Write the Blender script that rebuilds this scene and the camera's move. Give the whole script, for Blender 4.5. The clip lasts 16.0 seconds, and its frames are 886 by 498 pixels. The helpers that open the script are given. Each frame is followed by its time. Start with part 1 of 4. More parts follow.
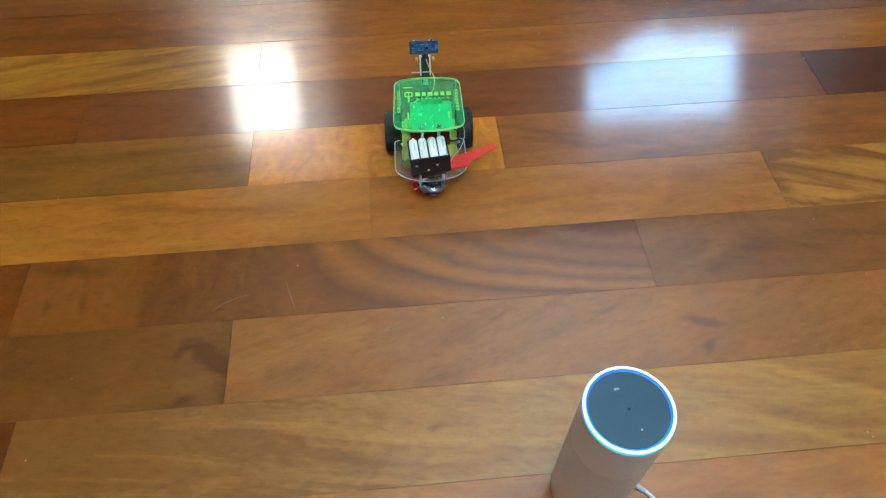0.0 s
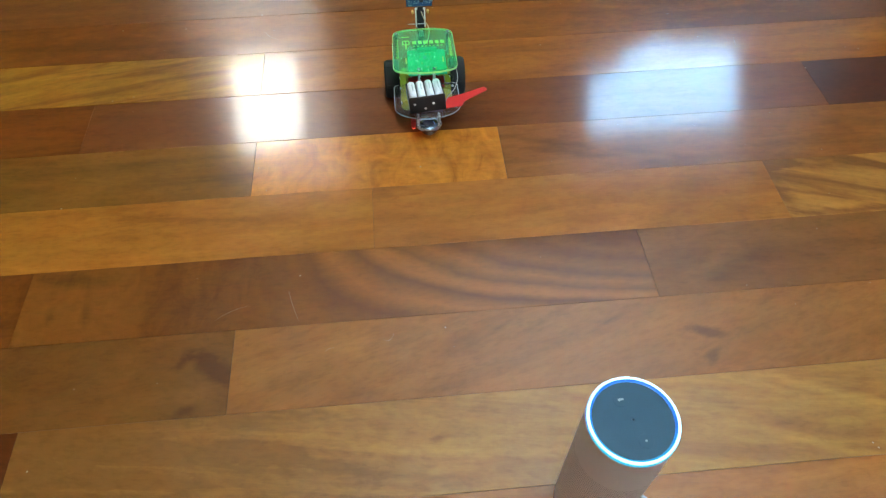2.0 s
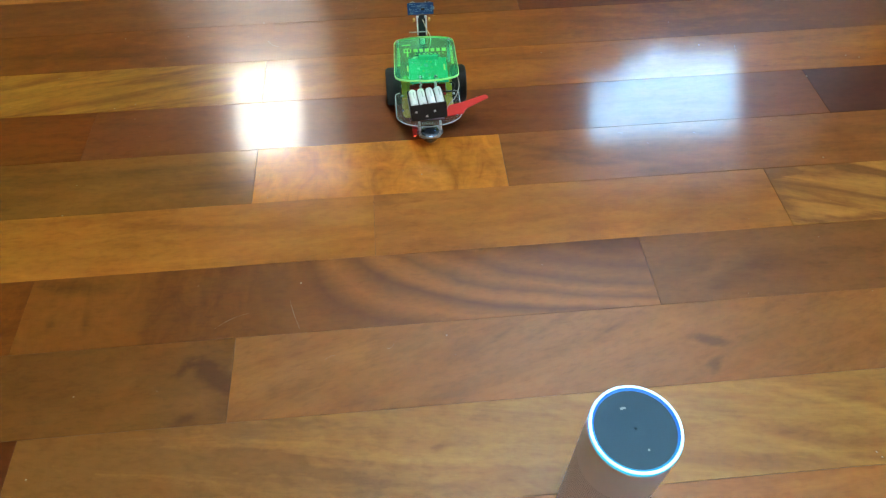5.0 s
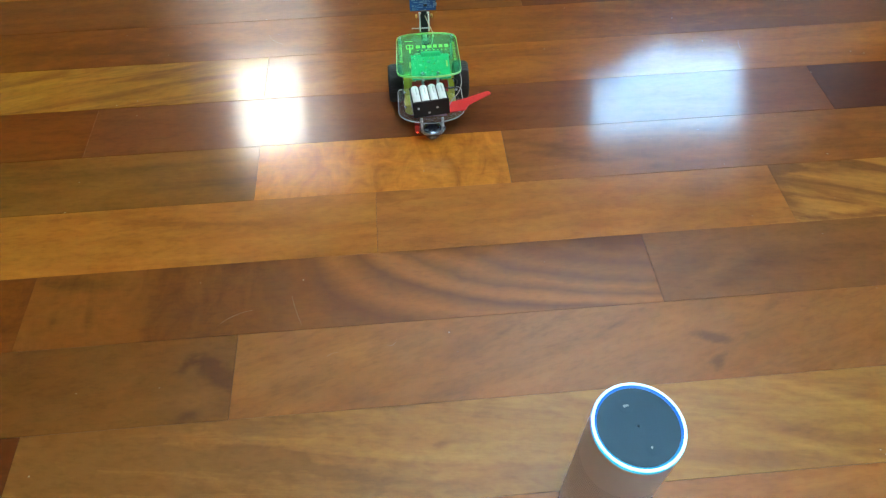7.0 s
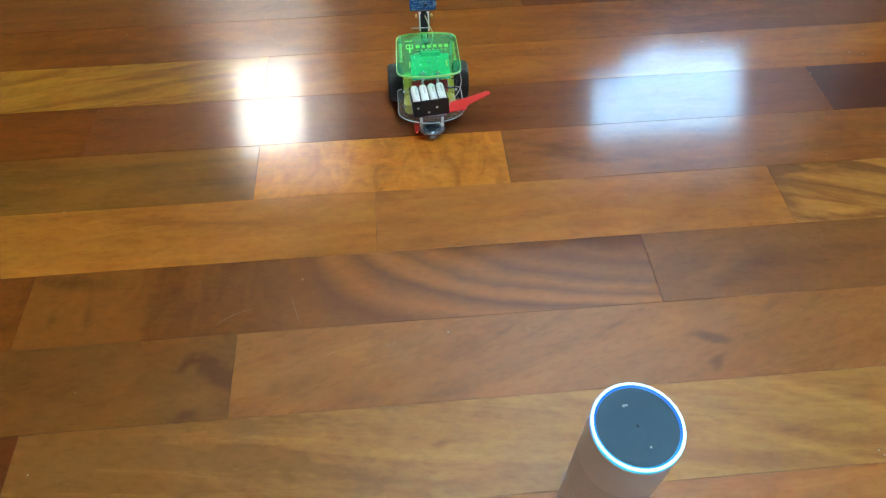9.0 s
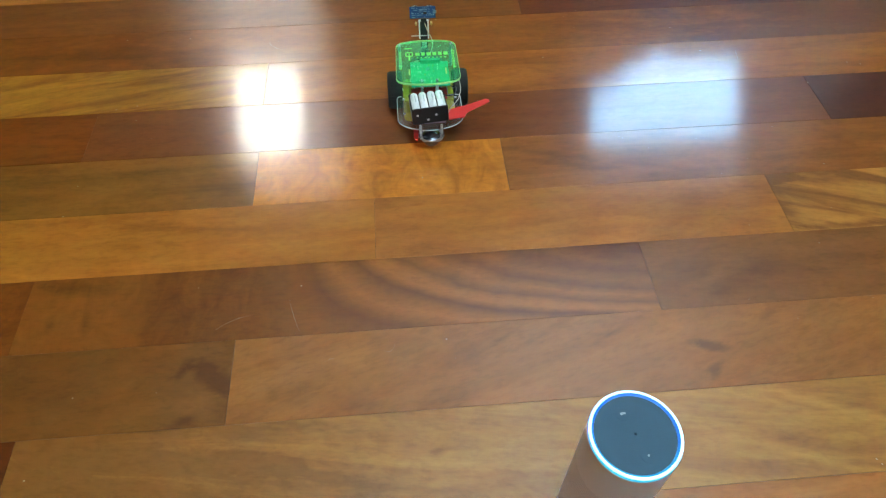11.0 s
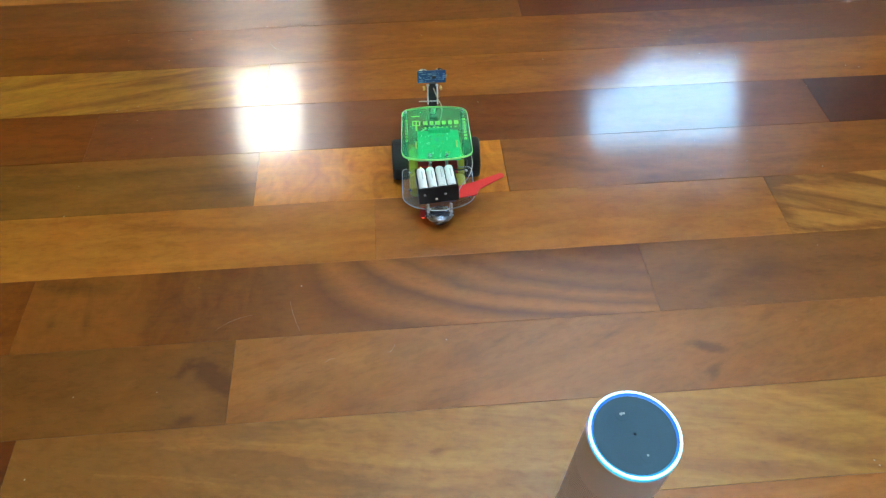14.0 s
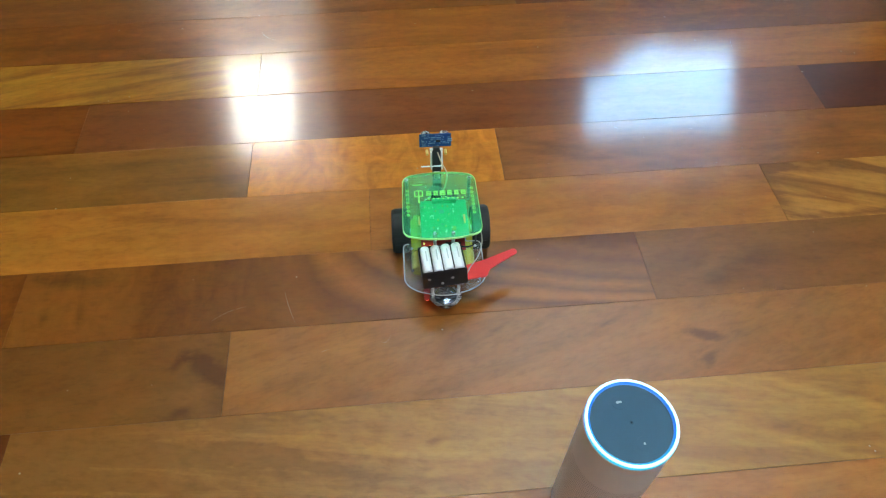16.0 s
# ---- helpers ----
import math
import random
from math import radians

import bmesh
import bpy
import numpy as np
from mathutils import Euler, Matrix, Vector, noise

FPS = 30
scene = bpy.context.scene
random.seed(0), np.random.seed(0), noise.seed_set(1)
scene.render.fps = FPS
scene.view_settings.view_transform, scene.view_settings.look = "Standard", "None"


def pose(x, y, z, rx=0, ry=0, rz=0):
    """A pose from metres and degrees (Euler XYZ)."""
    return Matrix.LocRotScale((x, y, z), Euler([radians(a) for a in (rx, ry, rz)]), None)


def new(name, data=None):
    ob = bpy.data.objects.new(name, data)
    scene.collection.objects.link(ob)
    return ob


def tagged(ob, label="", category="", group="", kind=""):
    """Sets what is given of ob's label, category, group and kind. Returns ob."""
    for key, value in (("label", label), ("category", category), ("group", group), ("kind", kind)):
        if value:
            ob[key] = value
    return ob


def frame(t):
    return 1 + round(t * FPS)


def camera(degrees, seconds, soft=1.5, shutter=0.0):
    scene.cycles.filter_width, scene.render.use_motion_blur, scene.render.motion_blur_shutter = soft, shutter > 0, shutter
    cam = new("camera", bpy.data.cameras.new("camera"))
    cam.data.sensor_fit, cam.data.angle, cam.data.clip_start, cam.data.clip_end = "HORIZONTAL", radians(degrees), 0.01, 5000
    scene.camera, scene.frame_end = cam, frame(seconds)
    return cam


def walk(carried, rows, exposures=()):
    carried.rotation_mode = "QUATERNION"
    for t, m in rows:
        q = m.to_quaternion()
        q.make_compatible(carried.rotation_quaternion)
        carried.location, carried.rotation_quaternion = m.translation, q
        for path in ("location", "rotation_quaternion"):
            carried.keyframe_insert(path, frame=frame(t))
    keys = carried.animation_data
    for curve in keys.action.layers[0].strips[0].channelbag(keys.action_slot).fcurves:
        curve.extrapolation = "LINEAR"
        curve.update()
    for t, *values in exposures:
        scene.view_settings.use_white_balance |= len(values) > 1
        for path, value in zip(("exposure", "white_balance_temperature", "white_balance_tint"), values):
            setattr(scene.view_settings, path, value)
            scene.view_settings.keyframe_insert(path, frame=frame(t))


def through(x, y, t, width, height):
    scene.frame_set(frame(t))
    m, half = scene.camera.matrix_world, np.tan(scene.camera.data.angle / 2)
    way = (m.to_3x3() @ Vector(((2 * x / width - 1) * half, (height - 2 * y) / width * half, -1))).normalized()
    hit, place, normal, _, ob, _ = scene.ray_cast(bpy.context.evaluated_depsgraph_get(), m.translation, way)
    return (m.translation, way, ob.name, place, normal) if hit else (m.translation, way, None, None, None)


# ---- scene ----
cam = camera(66.81, 16.0, soft=1.2, shutter=0.5)

# seconds, place in metres, tilt up from straight down, lean, heading in degrees
PATH = [
    (0.0, 0.0009, -0.0002, 0.8073, 36.483, -0.344, -4.851),
    (0.5, 0.0008, -0.0006, 0.8084, 36.821, -0.444, -4.713),
    (1.0, 0.0018, -0.0012, 0.8074, 36.841, -0.685, -4.480),
    (1.5, -0.0016, -0.0013, 0.8088, 36.912, -0.510, -4.731),
    (2.0, -0.0006, 0.0003, 0.8073, 37.316, -0.563, -4.646),
    (2.5, 0.0003, 0.0004, 0.8081, 38.179, -0.632, -4.527),
    (3.0, -0.0000, -0.0009, 0.8081, 38.230, -0.656, -4.498),
    (3.5, 0.0000, -0.0000, 0.8080, 38.099, -0.691, -4.503),
    (4.0, -0.0002, 0.0006, 0.8071, 38.029, -0.567, -4.549),
    (6.5, -0.0020, 0.0027, 0.8051, 37.761, -0.656, -4.445),
    (7.0, -0.0008, 0.0028, 0.8044, 37.691, -0.847, -4.185),
    (7.5, -0.0009, 0.0032, 0.8055, 37.689, -0.642, -4.378),
    (8.0, -0.0006, 0.0022, 0.8055, 37.756, -0.631, -4.315),
    (8.5, -0.0011, 0.0027, 0.8034, 37.589, -0.626, -4.307),
    (9.0, -0.0017, 0.0023, 0.8046, 37.683, -0.578, -4.348),
    (11.5, -0.0019, 0.0019, 0.8060, 38.379, -0.076, -4.528),
    (12.0, -0.0012, 0.0019, 0.8060, 38.487, -0.060, -4.468),
    (12.5, -0.0030, 0.0017, 0.8061, 38.521, 0.004, -4.530),
    (13.0, -0.0034, 0.0031, 0.8045, 38.276, -0.074, -4.471),
    (13.5, -0.0014, 0.0024, 0.8042, 38.314, -0.055, -4.469),
    (14.0, -0.0041, -0.0008, 0.8081, 38.373, 0.171, -4.728),
    (14.5, -0.0031, -0.0016, 0.8093, 38.493, 0.200, -4.753),
    (15.0, -0.0044, -0.0007, 0.8094, 38.303, 0.294, -4.842),
    (15.5, -0.0025, -0.0006, 0.8063, 37.902, 0.270, -5.038),
    (16.0, -0.0034, 0.0015, 0.8043, 37.527, 0.228, -5.336),
]
walk(cam, [(t, pose(x, y, z, tilt, 0, turn) @ pose(0, 0, 0, 0, 0, lean)) for t, x, y, z, tilt, lean, turn in PATH],
     exposures=[(0.0, -0.40), (16.0, -0.40)])

# ---------------------------------------------------------------- light
world = bpy.data.worlds.new("world")
scene.world = world
world.use_nodes = True
wn = world.node_tree.nodes
sky = wn.new("ShaderNodeTexSky")
sky.sky_type, sky.sun_disc = "NISHITA", False
sky.sun_elevation, sky.sun_rotation = radians(40), radians(200)
world.node_tree.links.new(sky.outputs[0], wn["Background"].inputs[0])
wn["Background"].inputs[1].default_value = 0.1

# last two values drive added overhead and east fill from unseen sources
DOOR_GLOW, SKY_GLOW, ROOF_FILL_GLOW, EAST_FILL_GLOW = 15.0, 16.0, 12.5, 0.5


# ---------------------------------------------------------------- materials
def graph(name):
    m = bpy.data.materials.new(name)
    m.use_nodes = True
    nt = m.node_tree
    return m, nt, nt.nodes["Principled BSDF"]


def node(nt, kind, **values):
    n = nt.nodes.new(kind)
    for key, value in values.items():
        n.inputs[key.replace("_", " ")].default_value = value
    return n


def ramp(nt, source, stops):
    r = nt.nodes.new("ShaderNodeValToRGB")
    e = r.color_ramp.elements
    while len(e) < len(stops):
        e.new(0.5)
    for el, (at, c) in zip(e, stops):
        el.position, el.color = at, (*c, 1)
    nt.links.new(source, r.inputs[0])
    return r


def maths(nt, op, a, b=0.0, clamp=False):
    n = nt.nodes.new("ShaderNodeMath")
    n.operation, n.use_clamp = op, clamp
    for i, v in enumerate((a, b)):
        if isinstance(v, (int, float)):
            n.inputs[i].default_value = v
        else:
            nt.links.new(v, n.inputs[i])
    return n.outputs[0]


def mixed(nt, fac, a, b, blend="MIX"):
    n = nt.nodes.new("ShaderNodeMix")
    n.data_type, n.blend_type = "RGBA", blend
    for i, v in ((0, fac), (6, a), (7, b)):
        if isinstance(v, (int, float)):
            n.inputs[i].default_value = v
        elif isinstance(v, tuple):
            n.inputs[i].default_value = (*v, 1)
        else:
            nt.links.new(v, n.inputs[i])
    return n.outputs[2]


def plain(name, base, rough=0.5, metal=0.0, vary=0.12, scale=60.0, bump=0.1, coat=0.0):
    """A surface with soft blotches, fine grain and a little relief."""
    m, nt, bsdf = graph(name)
    tc = nt.nodes.new("ShaderNodeTexCoord")
    big = node(nt, "ShaderNodeTexNoise", Scale=scale * 0.25, Detail=3.0)
    fine = node(nt, "ShaderNodeTexNoise", Scale=scale * 6, Detail=4.0)
    for n in (big, fine):
        nt.links.new(tc.outputs["Object"], n.inputs["Vector"])
    both = maths(nt, "ADD", maths(nt, "MULTIPLY", big.outputs[0], 0.6), maths(nt, "MULTIPLY", fine.outputs[0], 0.4))
    dark = tuple(c * (1 - vary) for c in base)
    light = tuple(min(1.0, c * (1 + vary)) for c in base)
    nt.links.new(ramp(nt, both, [(0.3, dark), (0.7, light)]).outputs[0], bsdf.inputs["Base Color"])
    r = maths(nt, "ADD", rough - 0.08, maths(nt, "MULTIPLY", both, 0.16))
    nt.links.new(r, bsdf.inputs["Roughness"])
    bsdf.inputs["Metallic"].default_value = metal
    bsdf.inputs["Coat Weight"].default_value = coat
    if bump:
        b = node(nt, "ShaderNodeBump", Strength=bump, Distance=0.0004)
        nt.links.new(fine.outputs[0], b.inputs["Height"])
        nt.links.new(b.outputs[0], bsdf.inputs["Normal"])
    return m


def glow(name, color, strength):
    m, nt, bsdf = graph(name)
    bsdf.inputs["Base Color"].default_value = (*color, 1)
    bsdf.inputs["Emission Color"].default_value = (*color, 1)
    bsdf.inputs["Emission Strength"].default_value = strength
    return m


def acrylic(name, tint, body, share, sheen=0.035):
    """Clear or dyed sheet: tinted see-through with a share of scattered body colour and a polished surface."""
    m, nt, bsdf = graph(name)
    clear = node(nt, "ShaderNodeBsdfTransparent", Color=(*tint, 1))
    soft = node(nt, "ShaderNodeBsdfDiffuse", Color=(*body, 1))
    thru = node(nt, "ShaderNodeBsdfTranslucent", Color=(*body, 1))
    gloss = node(nt, "ShaderNodeBsdfGlossy", Color=(1, 1, 1, 1), Roughness=0.06)
    a, b, c = (nt.nodes.new("ShaderNodeMixShader") for _ in range(3))
    a.inputs[0].default_value = 0.35
    nt.links.new(soft.outputs[0], a.inputs[1]), nt.links.new(thru.outputs[0], a.inputs[2])
    b.inputs[0].default_value = share
    nt.links.new(clear.outputs[0], b.inputs[1]), nt.links.new(a.outputs[0], b.inputs[2])
    rim = nt.nodes.new("ShaderNodeLayerWeight")
    nt.links.new(maths(nt, "ADD", sheen, maths(nt, "MULTIPLY", maths(nt, "POWER", rim.outputs["Facing"], 5.0), 0.9)), c.inputs[0])
    nt.links.new(b.outputs[0], c.inputs[1]), nt.links.new(gloss.outputs[0], c.inputs[2])
    nt.links.new(c.outputs[0], nt.nodes["Material Output"].inputs[0])
    return m


def wood(name, rgb, stretch=7.0, contrast=1.0, figure="", angle=0.0, marks=(), spread=0.42):
    """Varnished plank from its middle tone in 0-255: long grain, pores, broad tone changes, knots, under an uneven
    clear coat.
    marks: knots and streaks, and painted falloff on some boards (along, across, half length, half width, turn, depth)."""
    m, nt, bsdf = graph(name)
    L = nt.links.new
    mid = tuple(((c / 255 + 0.055) / 1.055) ** 2.4 * k for c, k in zip(rgb, WOOD_GAIN))
    dark = (mid[0] * (1 - spread) * 1.02, mid[1] * (1 - spread) * 0.90, mid[2] * (1 - spread) * 0.95)
    light = (mid[0] * (1 + spread * 0.8), mid[1] * (1 + spread), mid[2] * (1 + spread * 1.2))
    tc = nt.nodes.new("ShaderNodeTexCoord")
    info = nt.nodes.new("ShaderNodeObjectInfo")
    shift = node(nt, "ShaderNodeVectorMath")
    shift.operation = "ADD"
    L(tc.outputs["Object"], shift.inputs[0])
    comb = nt.nodes.new("ShaderNodeCombineXYZ")
    for i, k in enumerate((37.0, 11.0, 5.0)):
        L(maths(nt, "MULTIPLY", info.outputs["Random"], k), comb.inputs[i])
    L(comb.outputs[0], shift.inputs[1])
    turned = nt.nodes.new("ShaderNodeMapping")
    turned.inputs["Rotation"].default_value = (0, 0, radians(-angle))
    L(shift.outputs[0], turned.inputs["Vector"])

    def noise_at(sx, sy, scale, detail, distort):
        mp = nt.nodes.new("ShaderNodeMapping")
        mp.inputs["Scale"].default_value = (sx, sy, 1)
        L(turned.outputs[0], mp.inputs["Vector"])
        n = node(nt, "ShaderNodeTexNoise", Scale=scale, Detail=detail, Distortion=distort, Roughness=0.6)
        L(mp.outputs[0], n.inputs["Vector"])
        return n.outputs[0]

    sep = nt.nodes.new("ShaderNodeSeparateXYZ")
    L(tc.outputs["Object"], sep.inputs[0])
    u, v = sep.outputs[0], sep.outputs[1]
    long = noise_at(1.0, stretch, 3.0, 5.0, 1.2)
    broad = noise_at(1.0, 3.0, 2.8, 4.0, 0.8)
    blots = noise_at(4.0, 9.0, 3.0, 6.0, 0.5)
    pores = noise_at(30.0, 130.0, 1.6, 4.0, 0.2)
    if figure == "sweep":
        # growth rings that sweep down and flatten along the board, dull and mottled towards its other end
        wob = noise_at(1.0, 2.5, 4.0, 3.0, 0.3)
        g = maths(nt, "MULTIPLY", maths(nt, "ADD", v, 0.106), maths(nt, "MAXIMUM", maths(nt, "ADD", u, 0.10), 0.0))
        g = maths(nt, "MULTIPLY", g, maths(nt, "ADD", 9.4, maths(nt, "MULTIPLY", wob, 6.2)))
        rings = ramp(nt, g, [(at / 0.08, (c, c, c)) for at, c in ((0.004, 0.47), (0.0085, 0.33), (0.0138, 0.68), (0.0207, 0.33), (0.0255, 0.82), (0.031, 0.40), (0.037, 0.64), (0.0435, 0.36),
                                                                   (0.050, 0.50), (0.0586, 0.35), (0.066, 0.44), (0.075, 0.30))]).outputs[0]
        rings = maths(nt, "ADD", maths(nt, "MULTIPLY", rings, 0.85), maths(nt, "MULTIPLY", long, 0.15))
        spots = noise_at(11.0, 5.0, 2.4, 4.0, 1.2)
        end = maths(nt, "MULTIPLY", maths(nt, "SUBTRACT", -0.26, u), 16.0, True)
        dull = maths(nt, "ADD", maths(nt, "MULTIPLY", spots, 0.30), maths(nt, "ADD", 0.23, maths(nt, "MULTIPLY", end, 0.14)))
        side = maths(nt, "MULTIPLY", maths(nt, "ADD", maths(nt, "ADD", u, 0.14), maths(nt, "MULTIPLY", maths(nt, "SUBTRACT", wob, 0.5), 0.2)), 9.0, True)
        tone = maths(nt, "ADD", maths(nt, "MULTIPLY", rings, side), maths(nt, "MULTIPLY", dull, maths(nt, "SUBTRACT", 1.0, side)))
    elif figure == "quilt":
        q = noise_at(10.0, 5.0, 2.6, 4.0, 1.4)
        tone = maths(nt, "ADD", maths(nt, "MULTIPLY", q, 0.7), maths(nt, "MULTIPLY", long, 0.3))
    elif figure == "streak":
        q = noise_at(1.5, 13.0, 2.2, 4.0, 0.9)
        tone = maths(nt, "ADD", maths(nt, "MULTIPLY", q, 0.75), maths(nt, "MULTIPLY", broad, 0.25))
    elif figure == "mottle":
        q = noise_at(5.0, 7.0, 2.0, 5.0, 1.0)
        tone = maths(nt, "ADD", maths(nt, "MULTIPLY", q, 0.45), maths(nt, "MULTIPLY", broad, 0.55))
    else:
        tone = maths(nt, "ADD", maths(nt, "MULTIPLY", long, 0.45), maths(nt, "ADD", maths(nt, "MULTIPLY", broad, 0.3), maths(nt, "MULTIPLY", blots, 0.25)))
    ragged = noise_at(14.0, 26.0, 2.0, 4.0, 0.5)
    for mu, mv, ru, rv, turn, depth in marks:
        mp = nt.nodes.new("ShaderNodeMapping")
        mp.vector_type = "TEXTURE"
        mp.inputs["Location"].default_value = (mu, mv, 0)
        mp.inputs["Rotation"].default_value = (0, 0, radians(turn))
        mp.inputs["Scale"].default_value = (ru, rv, 1000)
        L(tc.outputs["Object"], mp.inputs["Vector"])
        far = node(nt, "ShaderNodeVectorMath")
        far.operation = "LENGTH"
        L(mp.outputs[0], far.inputs[0])
        edge = maths(nt, "ADD", far.outputs["Value"], maths(nt, "MULTIPLY", maths(nt, "SUBTRACT", ragged, 0.5), 1.6))
        spot = maths(nt, "MULTIPLY", maths(nt, "SUBTRACT", 1.35, edge), 0.6, True)
        tone = maths(nt, "SUBTRACT", tone, maths(nt, "MULTIPLY", spot, depth))
    w = 0.20 / contrast
    col = ramp(nt, tone, [(0.5 - w, dark), (0.5, mid), (0.5 + w, light)]).outputs[0]
    pore = ramp(nt, pores, [(0.32, (0.70, 0.66, 0.62)), (0.50, (1, 1, 1))]).outputs[0]
    col = mixed(nt, 0.3, col, pore, "MULTIPLY")
    # short flecks, and patches where the heartwood runs redder or yellower
    fleck = ramp(nt, noise_at(24.0, 50.0, 2.2, 5.0, 0.3), [(0.36, (0.78, 0.74, 0.70)), (0.50, (1.0, 1.0, 1.0)), (0.66, (1.10, 1.11, 1.10))]).outputs[0]
    col = mixed(nt, 0.45, col, fleck, "MULTIPLY")
    patch = ramp(nt, noise_at(3.5, 9.0, 2.4, 4.0, 0.8), [(0.36, (1.06, 0.95, 0.86)), (0.64, (0.97, 1.03, 1.06))]).outputs[0]
    col = mixed(nt, 0.7, col, patch, "MULTIPLY")
    hue = nt.nodes.new("ShaderNodeHueSaturation")
    L(maths(nt, "ADD", 0.94, maths(nt, "MULTIPLY", info.outputs["Random"], 0.12)), hue.inputs["Value"])
    L(col, hue.inputs["Color"])
    L(hue.outputs[0], bsdf.inputs["Base Color"])
    L(maths(nt, "ADD", 0.30, maths(nt, "MULTIPLY", blots, 0.10)), bsdf.inputs["Roughness"])
    bsdf.inputs["Specular IOR Level"].default_value = 0.20
    bsdf.inputs["Coat Weight"].default_value = 1.0
    bsdf.inputs["Coat IOR"].default_value = 1.65
    wear = node(nt, "ShaderNodeTexNoise", Scale=11.0, Detail=6.0, Roughness=0.65)
    L(shift.outputs[0], wear.inputs["Vector"])
    L(maths(nt, "ADD", 0.055, maths(nt, "MULTIPLY", wear.outputs[0], 0.11)), bsdf.inputs["Coat Roughness"])
    wave = noise_at(5.0, 22.0, 1.5, 2.0, 0.0)
    b = node(nt, "ShaderNodeBump", Strength=0.12, Distance=0.0012)
    L(wave, b.inputs["Height"])
    peel = node(nt, "ShaderNodeBump", Strength=0.10, Distance=0.0003)
    L(noise_at(170.0, 230.0, 1.0, 2.0, 0.0), peel.inputs["Height"])
    L(b.outputs[0], peel.inputs["Normal"])
    L(peel.outputs[0], bsdf.inputs["Coat Normal"])
    b2 = node(nt, "ShaderNodeBump", Strength=0.2, Distance=0.0004)
    L(pores, b2.inputs["Height"])
    L(b2.outputs[0], bsdf.inputs["Normal"])
    return m


